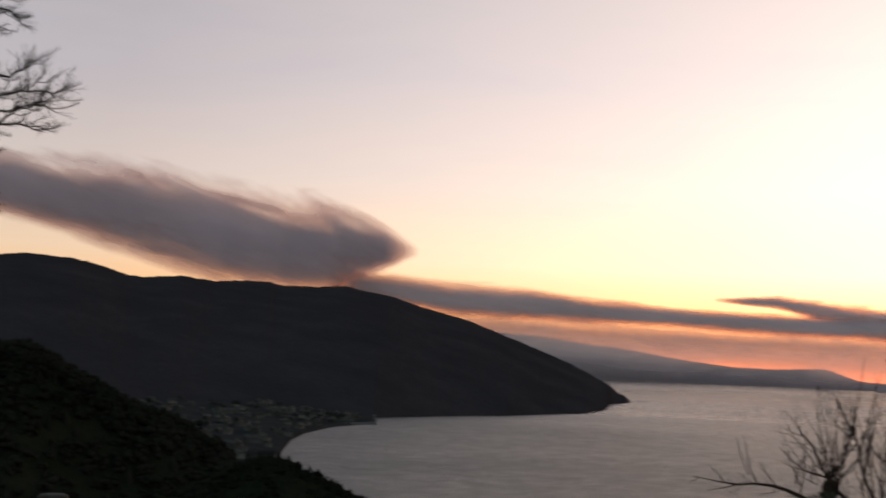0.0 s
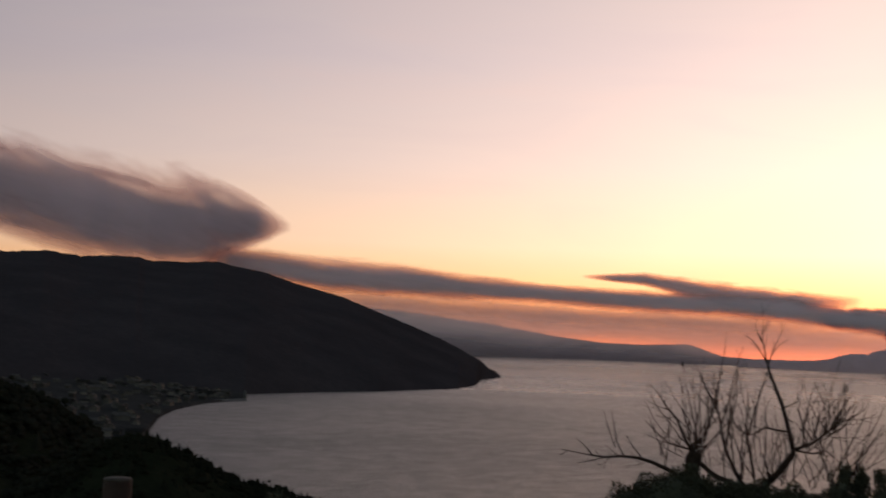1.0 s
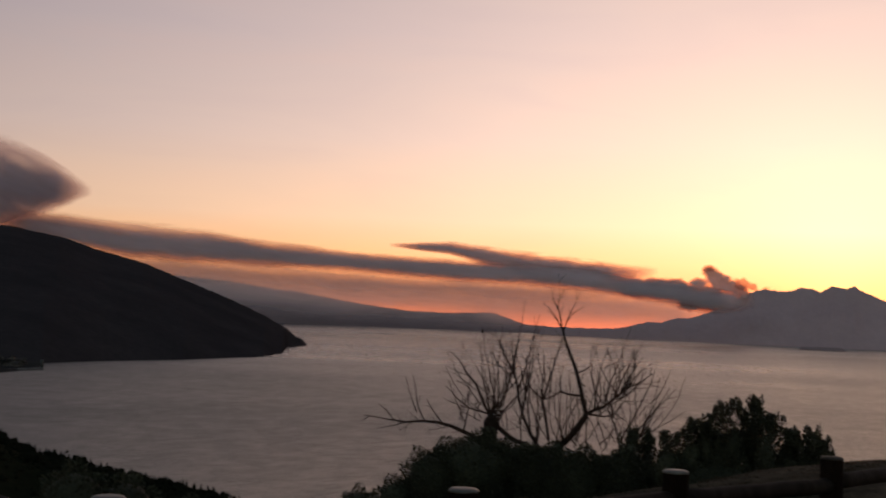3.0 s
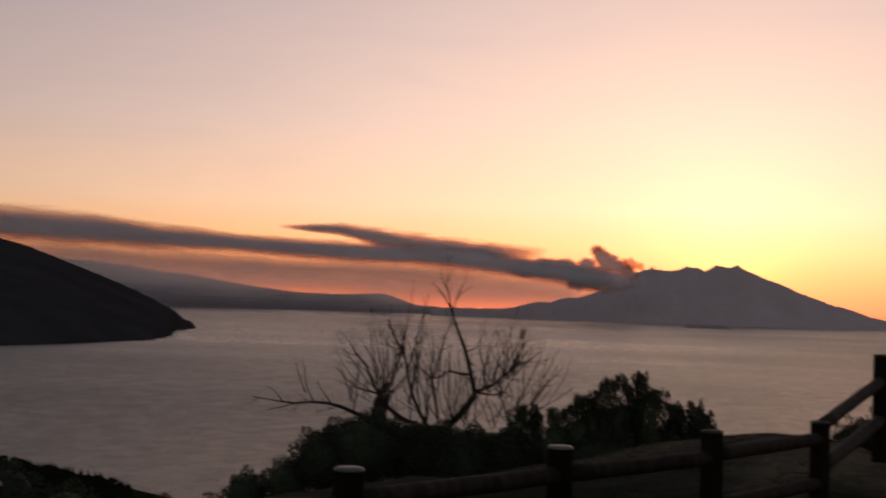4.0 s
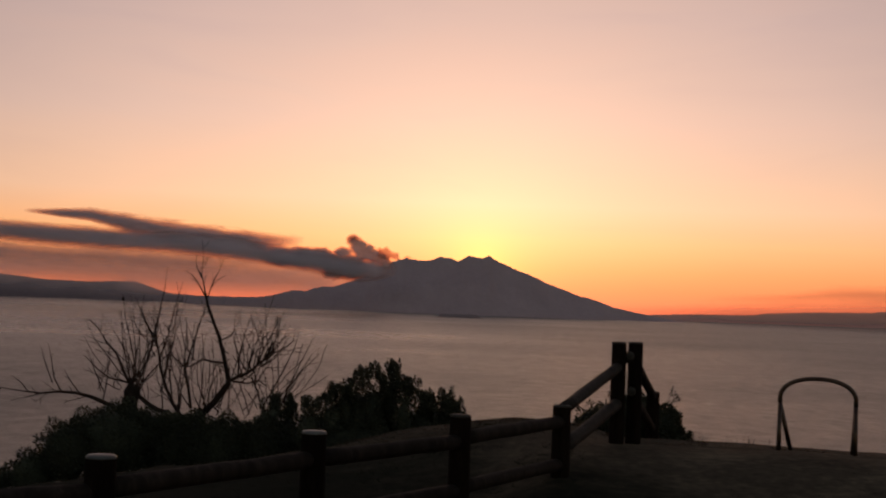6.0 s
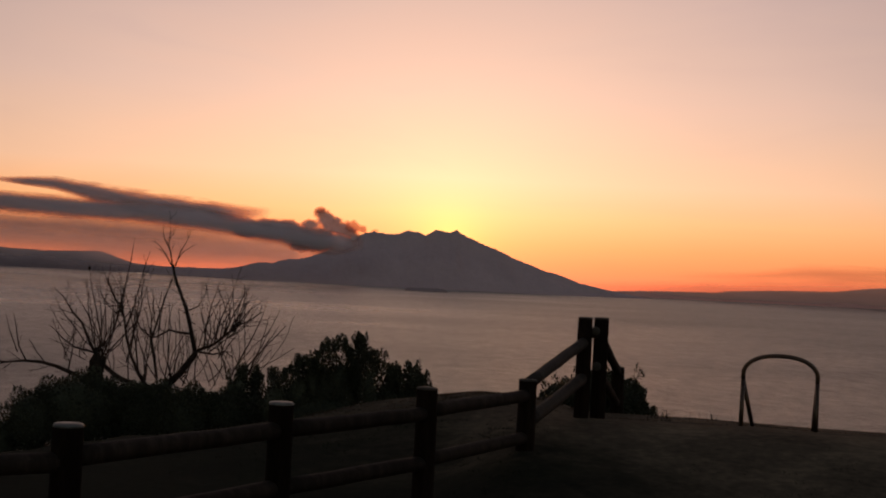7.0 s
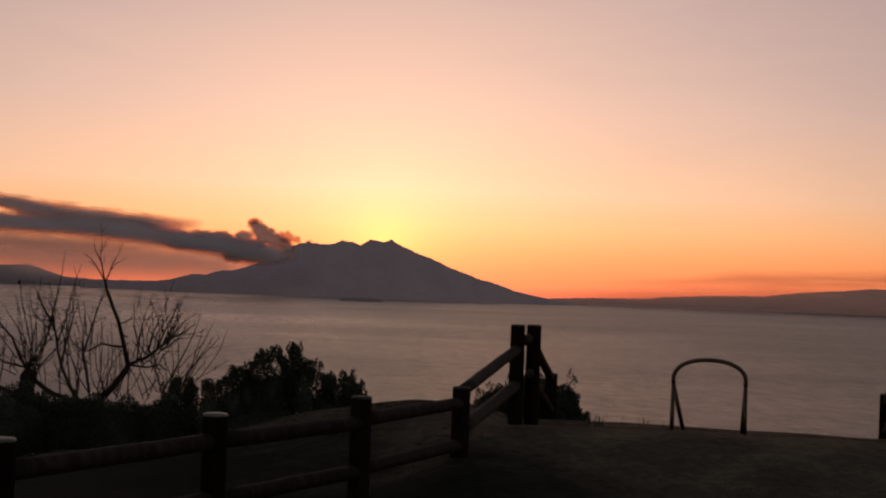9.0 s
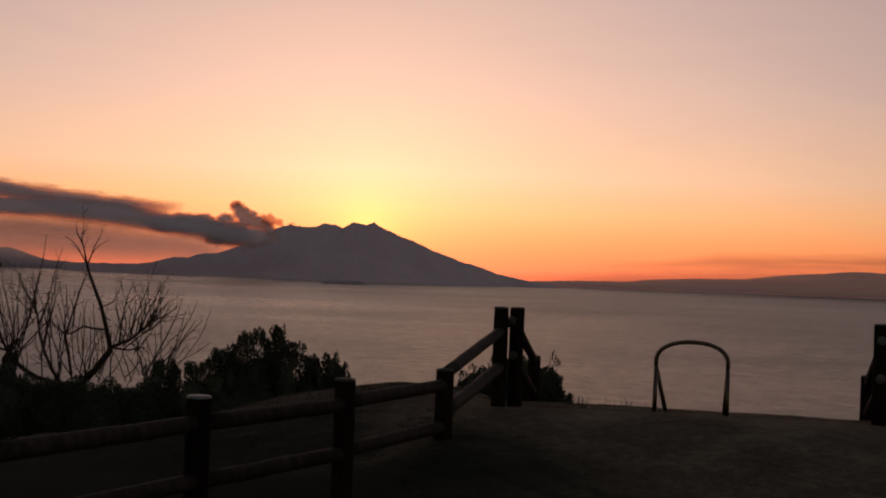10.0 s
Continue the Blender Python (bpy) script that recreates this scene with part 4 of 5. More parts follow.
def pollard():
    rng = rnd(5)
    dist, az0 = 19.0, 8.5
    p = polar(az0, dist)
    base = near_ground(dist, az0)
    ob = tagged(empty("bare_tree", (p.x, p.y, base), az0), "leafless pruned tree with stubby limbs and long whips", "tree")
    k = dist * math.pi / 180

    def at(az, el, deep=0.0):
        return Vector(((az0 - az) * k, deep, EYE + dist * math.tan(radians(el)) - base))

    fork, elbow = at(8.5, -5.5), at(7.36, -4.02, 0.1)
    part("trunk", tube(bent((0.05, 0, -0.2), fork, (0.03, 0, 0), rng, 6, 0.03), [0.13, 0.115, 0.105, 0.10, 0.095, 0.085], 10, True, 0.06, rng), BARK, ob)
    twigs = []

    def reach(q):
        """True where the crown may reach: below its ragged outline, by bearing."""
        az, el = az0 - q.x / k, math.degrees(math.atan2(q.z + base - EYE, dist))
        return el < lerp(az, (3.3, 3.9, 4.4, 5.2, 5.6, 6.4, 7.0, 8.0, 9.4, 10.1, 11.0, 12.0, 12.6, 13.4, 13.9, 16.0), (-3.2, -2.1, -1.55, -0.7, -0.2, -0.9, -0.7, -1.0, -0.1, 0.5, -0.4, -0.6, -1.1, -1.5, -2.6, -3.3)) + 0.1

    def grow(pts, r, step, length, level=0, start=0.25, bound=True):
        """Twigs on both sides of a limb, each forking again, shorter and finer towards the tip."""
        total = sum((b - a).length for a, b in zip(pts, pts[1:]))
        t = start + rng.uniform(0, step) / total
        while t < 0.97:
            (p, d), = along(pts, (t,))
            t += step * rng.uniform(0.5, 1.6) / total
            turn = radians(rng.uniform(24, 58))
            side = d.cross(Vector((rng.uniform(-0.5, 0.5), rng.choice((-1, 1)), rng.uniform(-0.5, 0.5)))).normalized()
            w = (d * math.cos(turn) + side * math.sin(turn) + Vector((0, 0, 0.22))).normalized()
            ln = length * rng.uniform(0.35, 1.25) * (1.15 - 0.6 * t)
            if bound and not reach(p + w * ln):
                ln *= 0.45
                if not reach(p + w * ln):
                    continue
            shoot = bent(p, p + w * ln, (rng.uniform(-0.04, 0.04) * ln, 0, -0.05 * ln), rng, 6, 0.05)
            twigs.append(tube(shoot, [r * (1 - 0.13 * i) for i in range(6)], 4, False))
            if level < 1 and ln > 0.12:
                grow(shoot, max(0.0037, r * 0.68), step * 0.8, length * 0.52, level + 1, 0.2, bound)

    def limb(pts, r0, r1, count=0, length=0.6, bound=True):
        n = len(pts)
        part("limb", tube(pts, [r0 + (r1 - r0) * i / (n - 1) for i in range(n)], 8, True, 0.05, rng), BARK, ob)
        if count:
            grow(pts, max(0.0045, min(0.0068, r0 * 0.5)), 0.36 / count, length, 0 if count > 1 else 1, 0.15, bound)

    def whip(a, b, r0, sag=0.1):
        """One long shoot from a to b (bearing, angle), slightly bowed, with finer ones on it."""
        a, b = at(*a, rng.uniform(-0.2, 0.2)), at(*b, rng.uniform(-0.6, 0.6))
        pts = bent(a, b, (rng.uniform(-sag, sag) * 0.6, 0, -0.2 * sag), rng, 9, 0.035)
        part("limb", tube(pts, [r0 + (0.0040 - r0) * q / 8 for q in range(9)], 6, False), BARK, ob)
        grow(pts, max(0.0040, r0 * 0.42), 0.28, 0.28 * (b - a).length ** 0.5, 1, 0.2)

    def whips(roots, ends, n, r0, sag=0.12):
        for i in range(n):
            t = (i + rng.uniform(0.0, 0.95)) / n * (len(ends) - 1)
            j = min(int(t), len(ends) - 2)
            az = ends[j][0] + (ends[j + 1][0] - ends[j][0]) * (t - j)
            el = ends[j][1] + (ends[j + 1][1] - ends[j][1]) * (t - j)
            near = sorted(roots, key=lambda q: abs(q[0] - az) + rng.uniform(0, 2.2))[0]
            root = (near[0] + rng.uniform(-0.2, 0.2), near[1] + rng.uniform(-0.25, 0.2))
            short = rng.choice((1.0, 1.0, 0.9, 0.8, 0.65, 0.5))
            end = (root[0] + (az + rng.uniform(-0.8, 0.8) - root[0]) * short, root[1] + (el + rng.uniform(-0.25, 0.2) - root[1]) * short)
            whip(root, end, r0 * rng.uniform(0.6, 1.05), sag)

    # right-hand limb, from the fork to an elbow and up to the tallest leader
    limb([fork, at(7.94, -4.95), at(7.55, -4.4), at(7.39, -4.17), elbow], 0.050, 0.042)
    limb([elbow, at(7.45, -3.65), at(7.62, -2.98), at(7.84, -2.2), at(8.12, -1.5), at(8.38, -0.85), at(8.5, -0.35)], 0.036, 0.016, 2, 0.42)
    limb([at(8.5, -0.4), at(8.6, 0.1), at(8.7, 0.5), at(8.66, 1.1), at(8.74, 1.95)], 0.012, 0.003, 3, 0.24, False)
    limb([at(8.45, -0.55), at(8.85, 0.15), at(9.1, 0.45), at(9.4, 0.62)], 0.010, 0.003, 2, 0.22, False)
    limb([at(8.66, 0.3), at(8.9, 0.75), at(8.97, 1.1), at(8.93, 1.4)], 0.008, 0.003, 2, 0.16, False)
    limb([at(8.42, -0.5), at(8.2, 0.2), at(7.95, 0.7), at(7.77, 1.2)], 0.010, 0.003, 2, 0.22, False)
    limb([at(8.3, -0.1), at(8.05, 0.25), at(7.6, 0.55)], 0.007, 0.003, 1, 0.2, False)
    # a second stem that leans against the leader, and the level branch across
    limb([at(8.9, -5.2), at(9.05, -4.4), at(9.23, -3.62), at(8.98, -2.66), at(8.69, -1.6), at(8.45, -0.85)], 0.020, 0.008, 1, 0.5)
    limb([at(7.46, -3.26), at(8.02, -3.23), at(8.49, -3.13), at(8.95, -3.42), at(9.24, -3.5), at(9.77, -3.0)], 0.017, 0.007, 2, 0.4)
    # boughs to the right of the elbow
    limb([elbow, at(6.6, -3.67), at(6.21, -3.35), at(5.69, -2.88), at(5.15, -2.6), at(4.6, -2.2)], 0.024, 0.005, 2, 0.62)
    limb([elbow, at(6.58, -4.1), at(6.11, -3.95), at(5.74, -4.2)], 0.016, 0.005, 2, 0.5)
    limb([at(7.0, -3.85), at(6.95, -2.9), at(6.75, -1.9), at(6.45, -0.95)], 0.013, 0.004, 2, 0.4)
    limb([at(6.6, -3.67), at(6.35, -2.6), at(5.95, -1.5), at(5.57, -0.25)], 0.012, 0.0035, 2, 0.4)
    limb([at(6.21, -3.35), at(5.8, -2.3), at(5.35, -1.4), at(5.0, -0.78)], 0.012, 0.0035, 2, 0.4)
    limb([at(5.7, -2.9), at(5.2, -2.2), at(4.43, -1.58)], 0.010, 0.0035, 1, 0.4)
    limb([at(5.61, -4.6), at(5.06, -3.51), at(4.63, -2.53), at(4.38, -1.62)], 0.011, 0.0035, 1, 0.3)
    limb([at(5.4, -4.9), at(4.6, -3.95), at(4.05, -3.3), at(3.55, -2.76)], 0.010, 0.0035, 1, 0.3)
    limb([at(7.8, -2.3), at(7.35, -2.1), at(7.05, -1.5), at(6.95, -0.75)], 0.010, 0.003, 2, 0.35)
    boughs = [(7.1, -3.9), (6.7, -3.65), (6.4, -3.4), (6.1, -3.2), (5.8, -2.9), (6.9, -4.1), (6.3, -4.0), (7.6, -2.9), (7.8, -2.3)]
    whips(boughs, [(7.7, -1.3), (7.1, -0.8), (6.4, -1.1), (5.6, -0.7), (5.2, -1.0), (4.5, -1.6), (3.9, -2.2)], 26, 0.0100, 0.16)
    whips([(6.2, -4.6), (5.6, -4.9), (5.0, -4.9)], [(4.9, -1.9), (4.3, -1.9), (3.6, -2.8), (3.8, -3.7)], 9, 0.0095, 0.14)
    whips([(7.9, -5.2), (7.4, -5.4), (6.6, -5.4), (6.0, -5.3), (5.3, -5.3)], [(8.6, -3.0), (7.4, -3.2), (6.4, -3.0), (5.4, -3.6), (4.8, -3.9)], 24, 0.0092, 0.16)
    # middle stems
    limb([at(9.2, -5.7), at(9.63, -5.09), at(10.01, -4.3), at(10.25, -3.53), at(10.38, -2.7), at(10.68, -2.12), at(11.06, -1.42), at(11.4, -0.6)], 0.028, 0.004, 2, 0.6)
    limb([at(10.38, -2.75), at(10.55, -2.0), at(10.42, -1.28), at(10.24, -0.33), at(10.13, 0.75)], 0.013, 0.0035, 1, 0.35)
    limb([at(10.3, -3.1), at(10.0, -2.2), at(9.75, -0.9), at(9.46, 0.18)], 0.012, 0.0035, 1, 0.4)
    limb([at(9.7, -4.9), at(9.85, -3.8), at(10.15, -2.4), at(10.75, -0.6)], 0.012, 0.0035, 1, 0.4)
    whips([(10.0, -4.3), (10.2, -3.6), (10.3, -3.1), (10.6, -2.4), (9.2, -3.6), (9.1, -2.8)], [(11.3, -0.8), (10.6, -0.6), (9.9, -0.7), (9.4, -1.0), (8.9, -1.6)], 17, 0.0100, 0.16)
    whips([(9.4, -5.4), (9.0, -5.4), (8.6, -5.5), (8.2, -5.4), (9.9, -5.2)], [(10.4, -2.4), (9.6, -1.9), (8.9, -2.0), (8.2, -2.3), (7.6, -3.0)], 20, 0.0096, 0.18)
    # left stem to the pollard head
    head = at(11.36, -4.45)
    limb(bent(at(9.9, -5.4), head, (0, 0, -0.06), rng), 0.03, 0.03)
    part("stub", tube([at(11.4, -5.8), at(11.4, -5.0), at(11.35, -4.6), at(11.3, -4.3)], [0.09, 0.10, 0.115, 0.09], 10, True, 0.12, rng), BARK, ob, "knobbly pruned head")
    limb([head, at(11.79, -3.68), at(12.09, -2.98), at(12.51, -2.53), at(12.88, -1.95), at(13.3, -1.55)], 0.024, 0.005, 2, 0.5)
    limb([head, at(11.6, -3.6), at(11.85, -2.5), at(12.0, -1.1)], 0.013, 0.0035, 1, 0.35)
    limb([head, at(11.25, -3.7), at(11.55, -2.4), at(11.8, -1.4), at(11.94, -0.5)], 0.014, 0.0035, 1, 0.35)
    limb([at(11.25, -4.4), at(11.1, -3.4), at(11.2, -2.0), at(11.05, -0.4)], 0.012, 0.0035, 1, 0.35)
    limb([at(11.2, -4.4), at(10.75, -3.1), at(10.5, -1.9), at(10.3, -0.9)], 0.012, 0.0035, 1, 0.35)
    limb([at(11.1, -4.3), at(10.0, -3.0), at(9.75, -1.8), at(9.6, -0.7)], 0.010, 0.0035, 1, 0.3)
    limb([at(11.4, -4.23), at(12.34, -4.01), at(12.82, -3.67), at(13.42, -3.09)], 0.014, 0.004, 2, 0.4)
    limb([at(12.57, -5.05), at(12.44, -4.25), at(12.4, -3.54), at(12.33, -3.0)], 0.011, 0.004, 1, 0.3)
    whips([(11.3, -4.3), (11.5, -4.3), (11.15, -4.2)], [(13.3, -2.2), (12.9, -1.4), (12.2, -1.1), (11.6, -0.8), (11.0, -0.6), (10.3, -1.2), (9.7, -1.7)], 17, 0.0100, 0.18)
    whips([(12.0, -4.3), (12.6, -4.4), (11.6, -4.9), (10.8, -5.2)], [(13.6, -3.2), (12.9, -2.6), (12.2, -2.6), (11.2, -2.6), (10.4, -2.9)], 10, 0.0088, 0.16)
    part("dry_leaf", blob(at(11.91, -0.67), (0.022, 0.012, 0.035), np.random.default_rng(3), 1, 0.4), BARK, ob, "one shrivelled dry leaf")
    # long low limb reaching out to the left
    limb([at(11.7, -5.4), at(12.53, -5.03), at(13.11, -4.8), at(13.7, -4.67), at(14.39, -4.64), at(15.07, -4.72), at(15.75, -4.66), at(16.9, -4.5)], 0.034, 0.005, 2, 0.34)
    limb([at(15.07, -4.72), at(15.62, -4.89), at(16.3, -5.05)], 0.009, 0.003, 2, 0.25)
    limb([at(14.27, -4.63), at(14.59, -4.05), at(14.72, -3.35), at(14.86, -2.7)], 0.011, 0.003, 2, 0.2)
    limb([at(14.63, -4.29), at(15.01, -3.36), at(15.16, -2.75)], 0.008, 0.003, 1, 0.2)
    limb([at(13.5, -4.7), at(13.9, -4.2), at(14.2, -3.7)], 0.010, 0.003, 2, 0.2)
    limb([at(15.6, -4.68), at(15.9, -4.3), at(16.3, -4.0)], 0.008, 0.003, 2, 0.18)
    tagged(part("twig_spray", joined(twigs), BARK, ob), kind="stuff")
    return ob


pollard()


def overhanging_tree():
    rng = rnd(11)
    az0, dist = 57.0, 13.0
    p = polar(az0, dist)
    base = near_ground(dist, az0)
    ob = tagged(empty("bare_tree", (p.x, p.y, base), 0), "tall leafless tree with spreading twiggy branches", "tree")
    part("trunk", tube(bent((0, 0, -0.3), (0.2, -0.1, 4.2), (0.1, 0, 0), rng, 8, 0.03), [0.2, 0.18, 0.17, 0.16, 0.15, 0.13, 0.11, 0.09], 12, True, 0.05, rng), BARK, ob)
    twigs = []

    def at(az, el, d):
        q = polar(az, d, EYE + d * math.tan(radians(el)))
        return q - Vector((p.x, p.y, base))

    def bough(start, way, r0, sides=5, length=0.25, count=3):
        """A crooked bough from the trunk through bearings, angles and distances, with sprays of fine twigs towards its end."""
        stops = [Vector((0.15, -0.05, start))] + [at(az + 0.5, el, d) for az, el, d in way]
        pts = [stops[0]]
        for a, b in zip(stops, stops[1:]):
            pts += bent(a, b, (0, 0, 0.02), rng, 5, 0.12)[1:]
        n = len(pts)
        part("branch", tube(pts, [r0 + (0.0042 - r0) * (i / (n - 1)) ** 0.6 for i in range(n)], 7, True, 0.05, rng), BARK, ob)
        ts = [0.5 + 0.5 * i / sides for i in range(sides + 1)]
        twigs.extend(twig_bundle(along(pts, ts), rng, 0.8, length * 0.8, count, 0.2, 0.0026, 0.8))
        for q, w in along(pts, ts[:-1]):
            for _ in range(1 + (rng.random() < 0.5)):
                turn = (w + Vector((rng.uniform(-0.8, 0.8), rng.uniform(-0.6, 0.6), rng.uniform(-0.45, 0.8)))).normalized()
                ln = length * rng.uniform(0.5, 1.1)
                side = bent(q, q + turn * ln, (0, 0, -0.03), rng, 6, 0.16)
                twigs.append(tube(side, [0.0052 - 0.0006 * i for i in range(6)], 5, False))
                twigs.extend(twig_bundle(along(side, (0.3, 0.5, 0.7, 0.85, 1.0)), rng, 0.9, length * 0.5, 2, 0.15, 0.0021, 0.8))

    bough(3.0, [(50.0, 10.2, 13.1), (46.0, 10.5, 13.0), (45.06, 10.55, 13.0), (44.6, 10.9, 13.0), (43.9, 11.45, 13.0)], 0.032)
    bough(2.8, [(49.5, 8.0, 12.8), (45.9, 9.15, 12.9), (45.55, 9.75, 12.9), (44.3, 10.05, 12.9), (43.4, 10.05, 12.9), (42.7, 10.25, 12.9)], 0.032)
    bough(2.8, [(49.0, 8.3, 13.2), (45.5, 9.75, 13.1), (44.4, 10.05, 13.1), (43.9, 10.7, 13.1)], 0.026, 4)
    bough(2.7, [(49.0, 8.4, 12.7), (45.86, 8.8, 12.7), (45.3, 8.66, 12.7), (44.2, 8.65, 12.7), (43.45, 8.57, 12.7)], 0.032)
    bough(2.7, [(48.5, 8.5, 12.7), (45.35, 8.66, 12.7), (44.9, 9.13, 12.7), (44.35, 9.38, 12.7), (43.6, 9.72, 12.7)], 0.026)
    bough(2.7, [(48.0, 8.8, 12.9), (45.0, 9.2, 12.8), (44.05, 9.55, 12.8), (43.2, 9.32, 12.8)], 0.025, 4)
    bough(3.6, [(50.0, 12.6, 13.2), (46.1, 13.1, 13.2), (45.35, 13.2, 13.2), (44.9, 12.85, 13.2)], 0.03, 4, 0.25)
    bough(3.5, [(50.0, 12.0, 13.0), (46.1, 12.45, 13.0), (45.2, 12.38, 13.0)], 0.035, 3, 0.18, 2)
    bough(3.7, [(50.0, 13.2, 13.3), (46.1, 13.45, 13.3), (44.95, 13.7, 13.3)], 0.026, 4, 0.25)
    bough(2.4, [(50.0, 7.2, 12.8), (46.2, 7.7, 12.8), (45.4, 7.62, 12.8)], 0.03, 3, 0.14, 1)
    bough(2.1, [(50.0, 5.2, 12.8), (46.0, 5.5, 12.8), (45.1, 5.45, 12.8)], 0.03, 3, 0.12, 1)
    for az, el, d, start in ((48, 15, 13, 4.0), (50, 18, 13.5, 4.2), (56, 20, 14, 4.2), (62, 17, 13, 4.1), (66, 12, 13, 3.3), (64, 8, 12, 3.0), (58, 18, 10.5, 4.0)):
        bough(start, [(57 + (az - 57) * 0.5, el * 0.85, d), (az, el, d)], 0.032)
    tagged(part("twig_spray", joined(twigs), BARK, ob), kind="stuff")


overhanging_tree()


# ---- town on the coastal plain ----
def house_meshes(wid, dep, hgt, roof):
    a, b = wid / 2, dep / 2
    walls = [(-a, -b, -1), (a, -b, -1), (a, b, -1), (-a, b, -1), (-a, -b, hgt), (a, -b, hgt), (a, b, hgt), (-a, b, hgt), (-a, 0, hgt + roof * 0.93), (a, 0, hgt + roof * 0.93)]
    wf = [(0, 1, 5, 4), (2, 3, 7, 6), (1, 2, 6, 9, 5), (3, 0, 4, 8, 7)]
    e, t = 0.35, 0.2
    rv = [(-a - e, -b - e, hgt - 0.2), (a + e, -b - e, hgt - 0.2), (a + e, 0, hgt + roof), (-a - e, 0, hgt + roof), (a + e, b + e, hgt - 0.2), (-a - e, b + e, hgt - 0.2)]
    rv += [(x, y, z + t) for x, y, z in rv]
    rf = [(6, 7, 8, 9), (9, 8, 10, 11), (0, 3, 2, 1), (3, 5, 4, 2), (0, 1, 7, 6), (4, 5, 11, 10), (1, 2, 8, 7), (2, 4, 10, 8), (3, 0, 6, 9), (5, 3, 9, 11)]
    return mesh("wall", walls, wf, WALLS, False), mesh("roof", rv, rf, TILES, False)


kinds = [house_meshes(*s) for s in ((4.6, 3.8, 1.9, 1.1), (6, 4, 2.7, 1.2), (4, 3.4, 1.8, 1.0), (9, 5, 2.8, 1.1), (5, 4.4, 3.2, 1.1))]
rng = rnd(40)
taken = []
while len(taken) < 260:
    az = rng.uniform(31.2, 41.5)
    t = rng.uniform(0.10, 0.97)
    f, k = shore(az), foot_h(az) + 60
    r = f + (k - f) * t
    if r < 700:
        continue
    p = polar(az, r, -1.0 + 3.0 + 10 * t ** 1.5 * smooth(31, 36, az))
    if any((p - q).length < 6.5 for q in taken):
        continue
    taken.append(p)
    wall, roof = kinds[rng.choice((0, 0, 1, 1, 2, 2, 3, 4))]
    h = tagged(empty("house", p, rng.choice((20, 110, 35, 125)) + rng.uniform(-8, 8)), "small tile-roofed house in the coastal town", "house", "houses of the town")
    for nm, me in (("wall", wall), ("roof", roof)):
        o = new(nm, me)
        o.parent = h

# harbour mole with a small light
mole = tagged(empty("harbour_mole", polar(30.9, 1135)), "low concrete harbour mole reaching into the bay", "mole")
q0, q1 = polar(31.9, 1095) - polar(30.9, 1135), polar(30.55, 1128) - polar(30.9, 1135)
part("wall", tube([q0, q0.lerp(q1, 0.5), q1], [2.2, 2.0, 2.2], 8, True, 0.05, rnd(6)), CONCRETE, mole, smooth=False)
part("beacon", tube([q1 + Vector((0, 0, 2)), q1 + Vector((0, 0, 6)), q1 + Vector((0, 0, 7.5)), q1 + Vector((0, 0, 8.6))], [1.3, 1.0, 1.2, 0.3], 10), CONCRETE, mole, "small pale harbour beacon")


# ---- woods ----
def crowns(name, label, spots, seed, low, high, conifers=0.35, mat=WOODS):
    """Wooded cover: small ragged crowns and a few pointed ones, each with its own lumps."""
    rng = np.random.default_rng(seed)
    geos = []
    for p in spots:
        h = rng.uniform(low, high)
        if rng.random() < conifers:
            pts = [p + Vector((0, 0, h * t)) for t in (0.0, 0.25, 0.5, 0.75, 1.25)]
            geos.append(tube(pts, [h * 0.26, h * 0.30, h * 0.21, h * 0.12, 0.02], 7, False, 0.3, rnd(int(rng.integers(1e6)))))
        else:
            for _ in range(9):
                o = Vector(rng.normal(size=3)) * h * 0.24
                k = h * rng.uniform(0.14, 0.30)
                geos.append(blob(p + Vector((o.x, o.y, h * 0.5 + o.z * 0.9)), (k, k, k * 0.85), rng, 0, 0.6))
    return tagged(part(name, joined(geos), mat), label, "woods", kind="stuff")


rng = rnd(50)
spots = []
for _ in range(2700):
    az = rng.uniform(22, 42)
    r = 280 + rng.choice((rng.gauss(0, 9), rng.uniform(-150, 20), rng.uniform(-150, 20)))
    spots.append(polar(az, r, near_ground(r, az) - 1.1))
crowns("woods", "dark mixed woods along the near spur", spots, 1, 1.3, 2.5, 0.5, CEDARS)
spots = []
for _ in range(3200):
    az = rng.uniform(36.5, 56)
    r = rng.choice((425 + rng.gauss(0, 30), rng.uniform(200, 450)))
    spots.append(polar(az, r, near_ground(r, az) - 1.0))
crowns("woods", "dark mixed woods on the steep spur", spots, 2, 2.2, 4.8, 0.15)


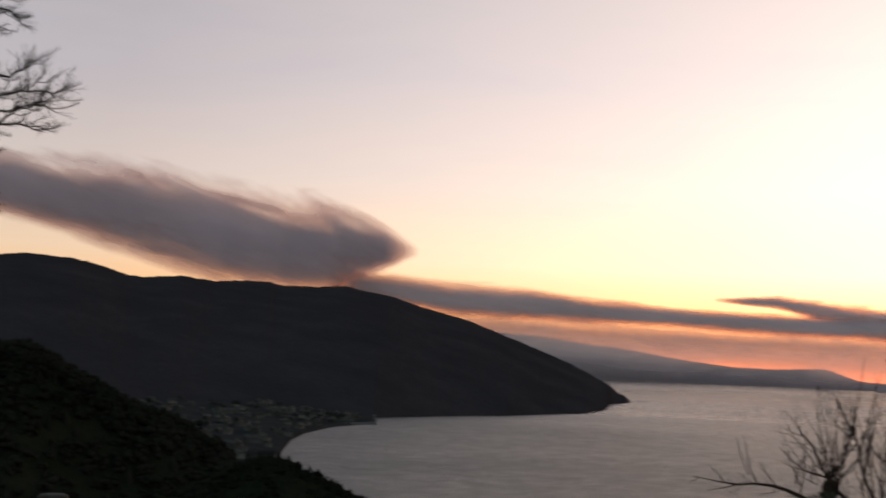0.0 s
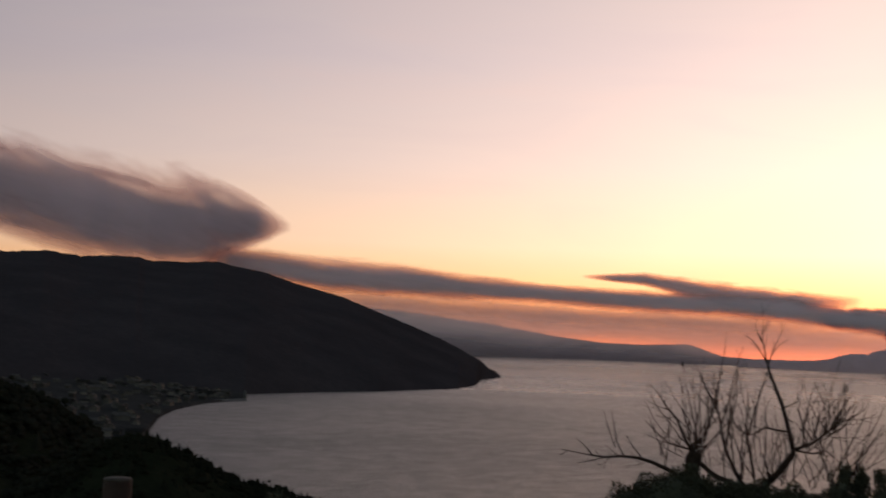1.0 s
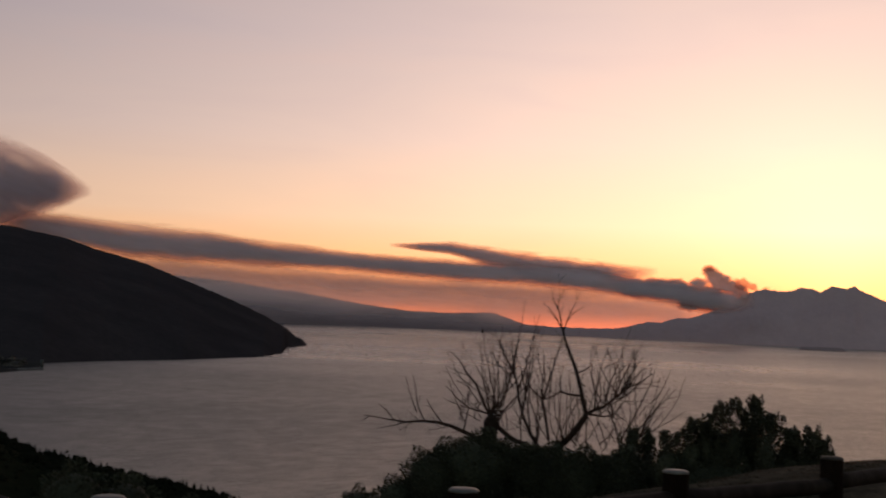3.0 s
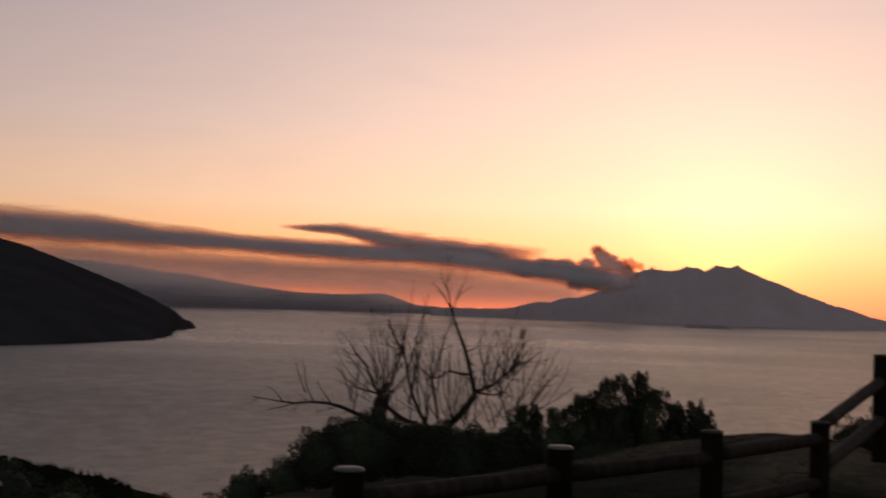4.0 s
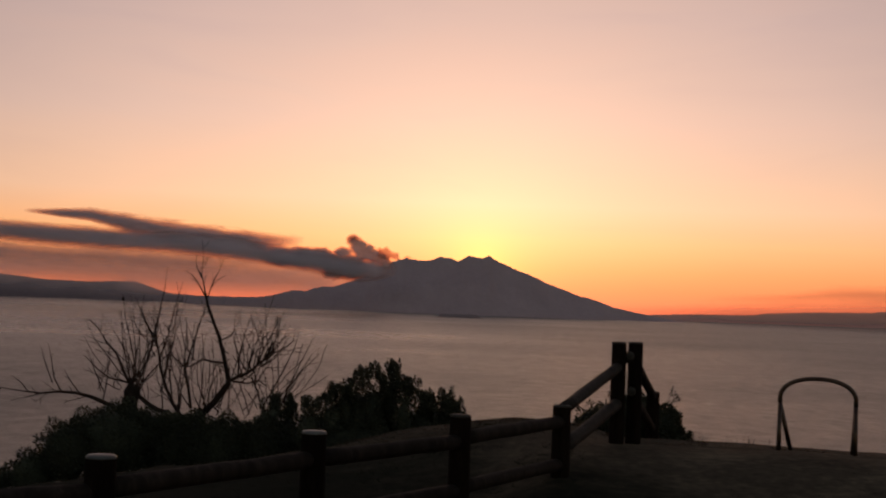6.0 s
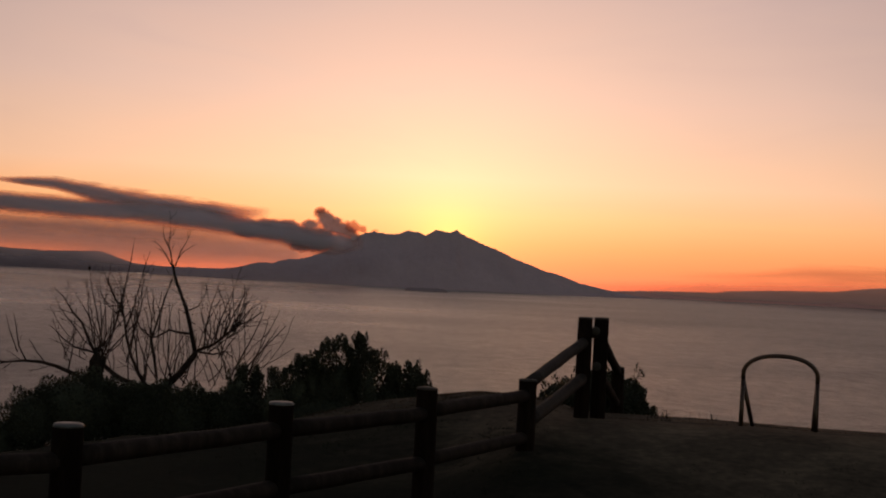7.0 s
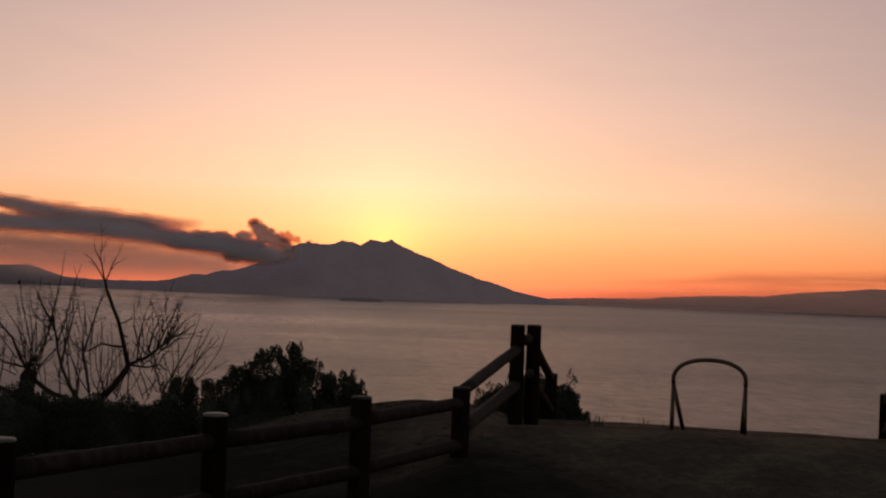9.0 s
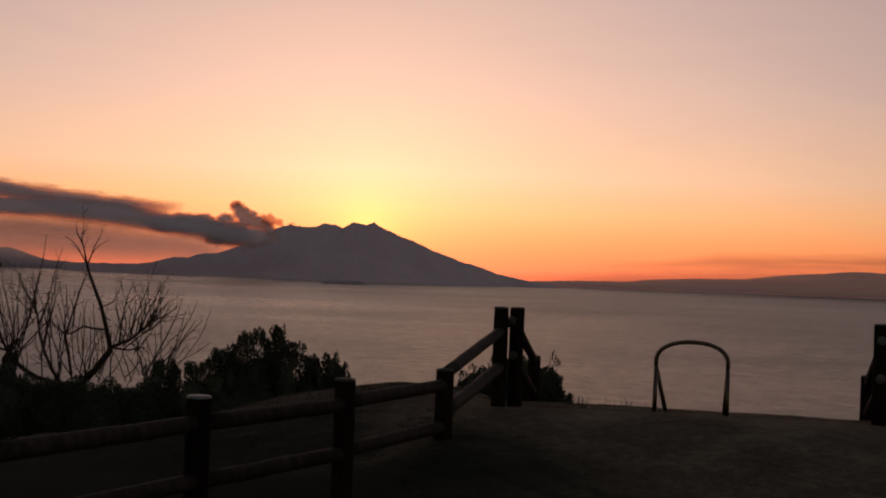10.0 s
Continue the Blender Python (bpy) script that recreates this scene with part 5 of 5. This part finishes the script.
# ---- grass ----
def tufts(name, label, places, seed, low, high, blades=14, mat=BLADE, width=0.004):
    rng = rnd(seed)
    verts, faces = [], []
    for p in places:
        for _ in range(blades):
            a, ln = rng.uniform(0, 6.283), rng.uniform(low, high)
            d = Vector((math.cos(a), math.sin(a), 0))
            s = Vector((-d.y, d.x, 0)) * width
            b = p + Vector((rng.gauss(0, 0.05), rng.gauss(0, 0.05), -0.01))
            m = b + d * ln * 0.2 + Vector((0, 0, ln * 0.6))
            t = b + d * ln * rng.uniform(0.3, 0.7) + Vector((0, 0, ln * rng.uniform(0.8, 1.0)))
            i = len(verts)
            verts += [b - s, b + s, m + s * 0.7, m - s * 0.7, t]
            faces += [(i, i + 1, i + 2, i + 3), (i + 3, i + 2, i + 4)]
    return tagged(part(name, (verts, faces), mat, smooth=False), label, "grass", kind="stuff")


rng = rnd(70)
places = []
for _ in range(9):
    # A few straggling clumps, thickest where the ground drops beside the hoop.
    mid, r = rng.choice((rng.gauss(-14.4, 1.1), rng.gauss(-11.6, 0.7), rng.uniform(-24, -9))), rng.uniform(13.2, 14.2)
    for _ in range(rng.randint(1, 5)):
        az = mid + rng.gauss(0, 0.11)
        places.append(polar(az, r, near_ground(r, az)))
tufts("grass", "thin taller weeds along the brink of the terrace", places, 72, 0.03, 0.16, 4, width=0.0022)

places = []
for _ in range(3000):
    az, r = rng.uniform(-27, 2.5), rng.uniform(12.9, 14.5)
    places.append(polar(az, r, near_ground(r, az) - 0.01))
tufts("thatch", "matted reddish dead grass on the brow of the terrace", places, 73, 0.008, 0.034, 5, THATCH, width=0.003)

spots = []
for _ in range(7000):
    az, r = rng.uniform(-26, 8), math.sqrt(rng.uniform(4.6 ** 2, 14.4 ** 2))
    if rough_noise(az * 0.21, r * 0.45) > rng.uniform(-0.5, 0.35) + 0.7 * smooth(-4, -9, az):
        spots.append(polar(az, r, near_ground(r, az)))
tufts("turf", "short dark winter turf on the terrace", spots, 75, 0.007, 0.019, 9, TURF)
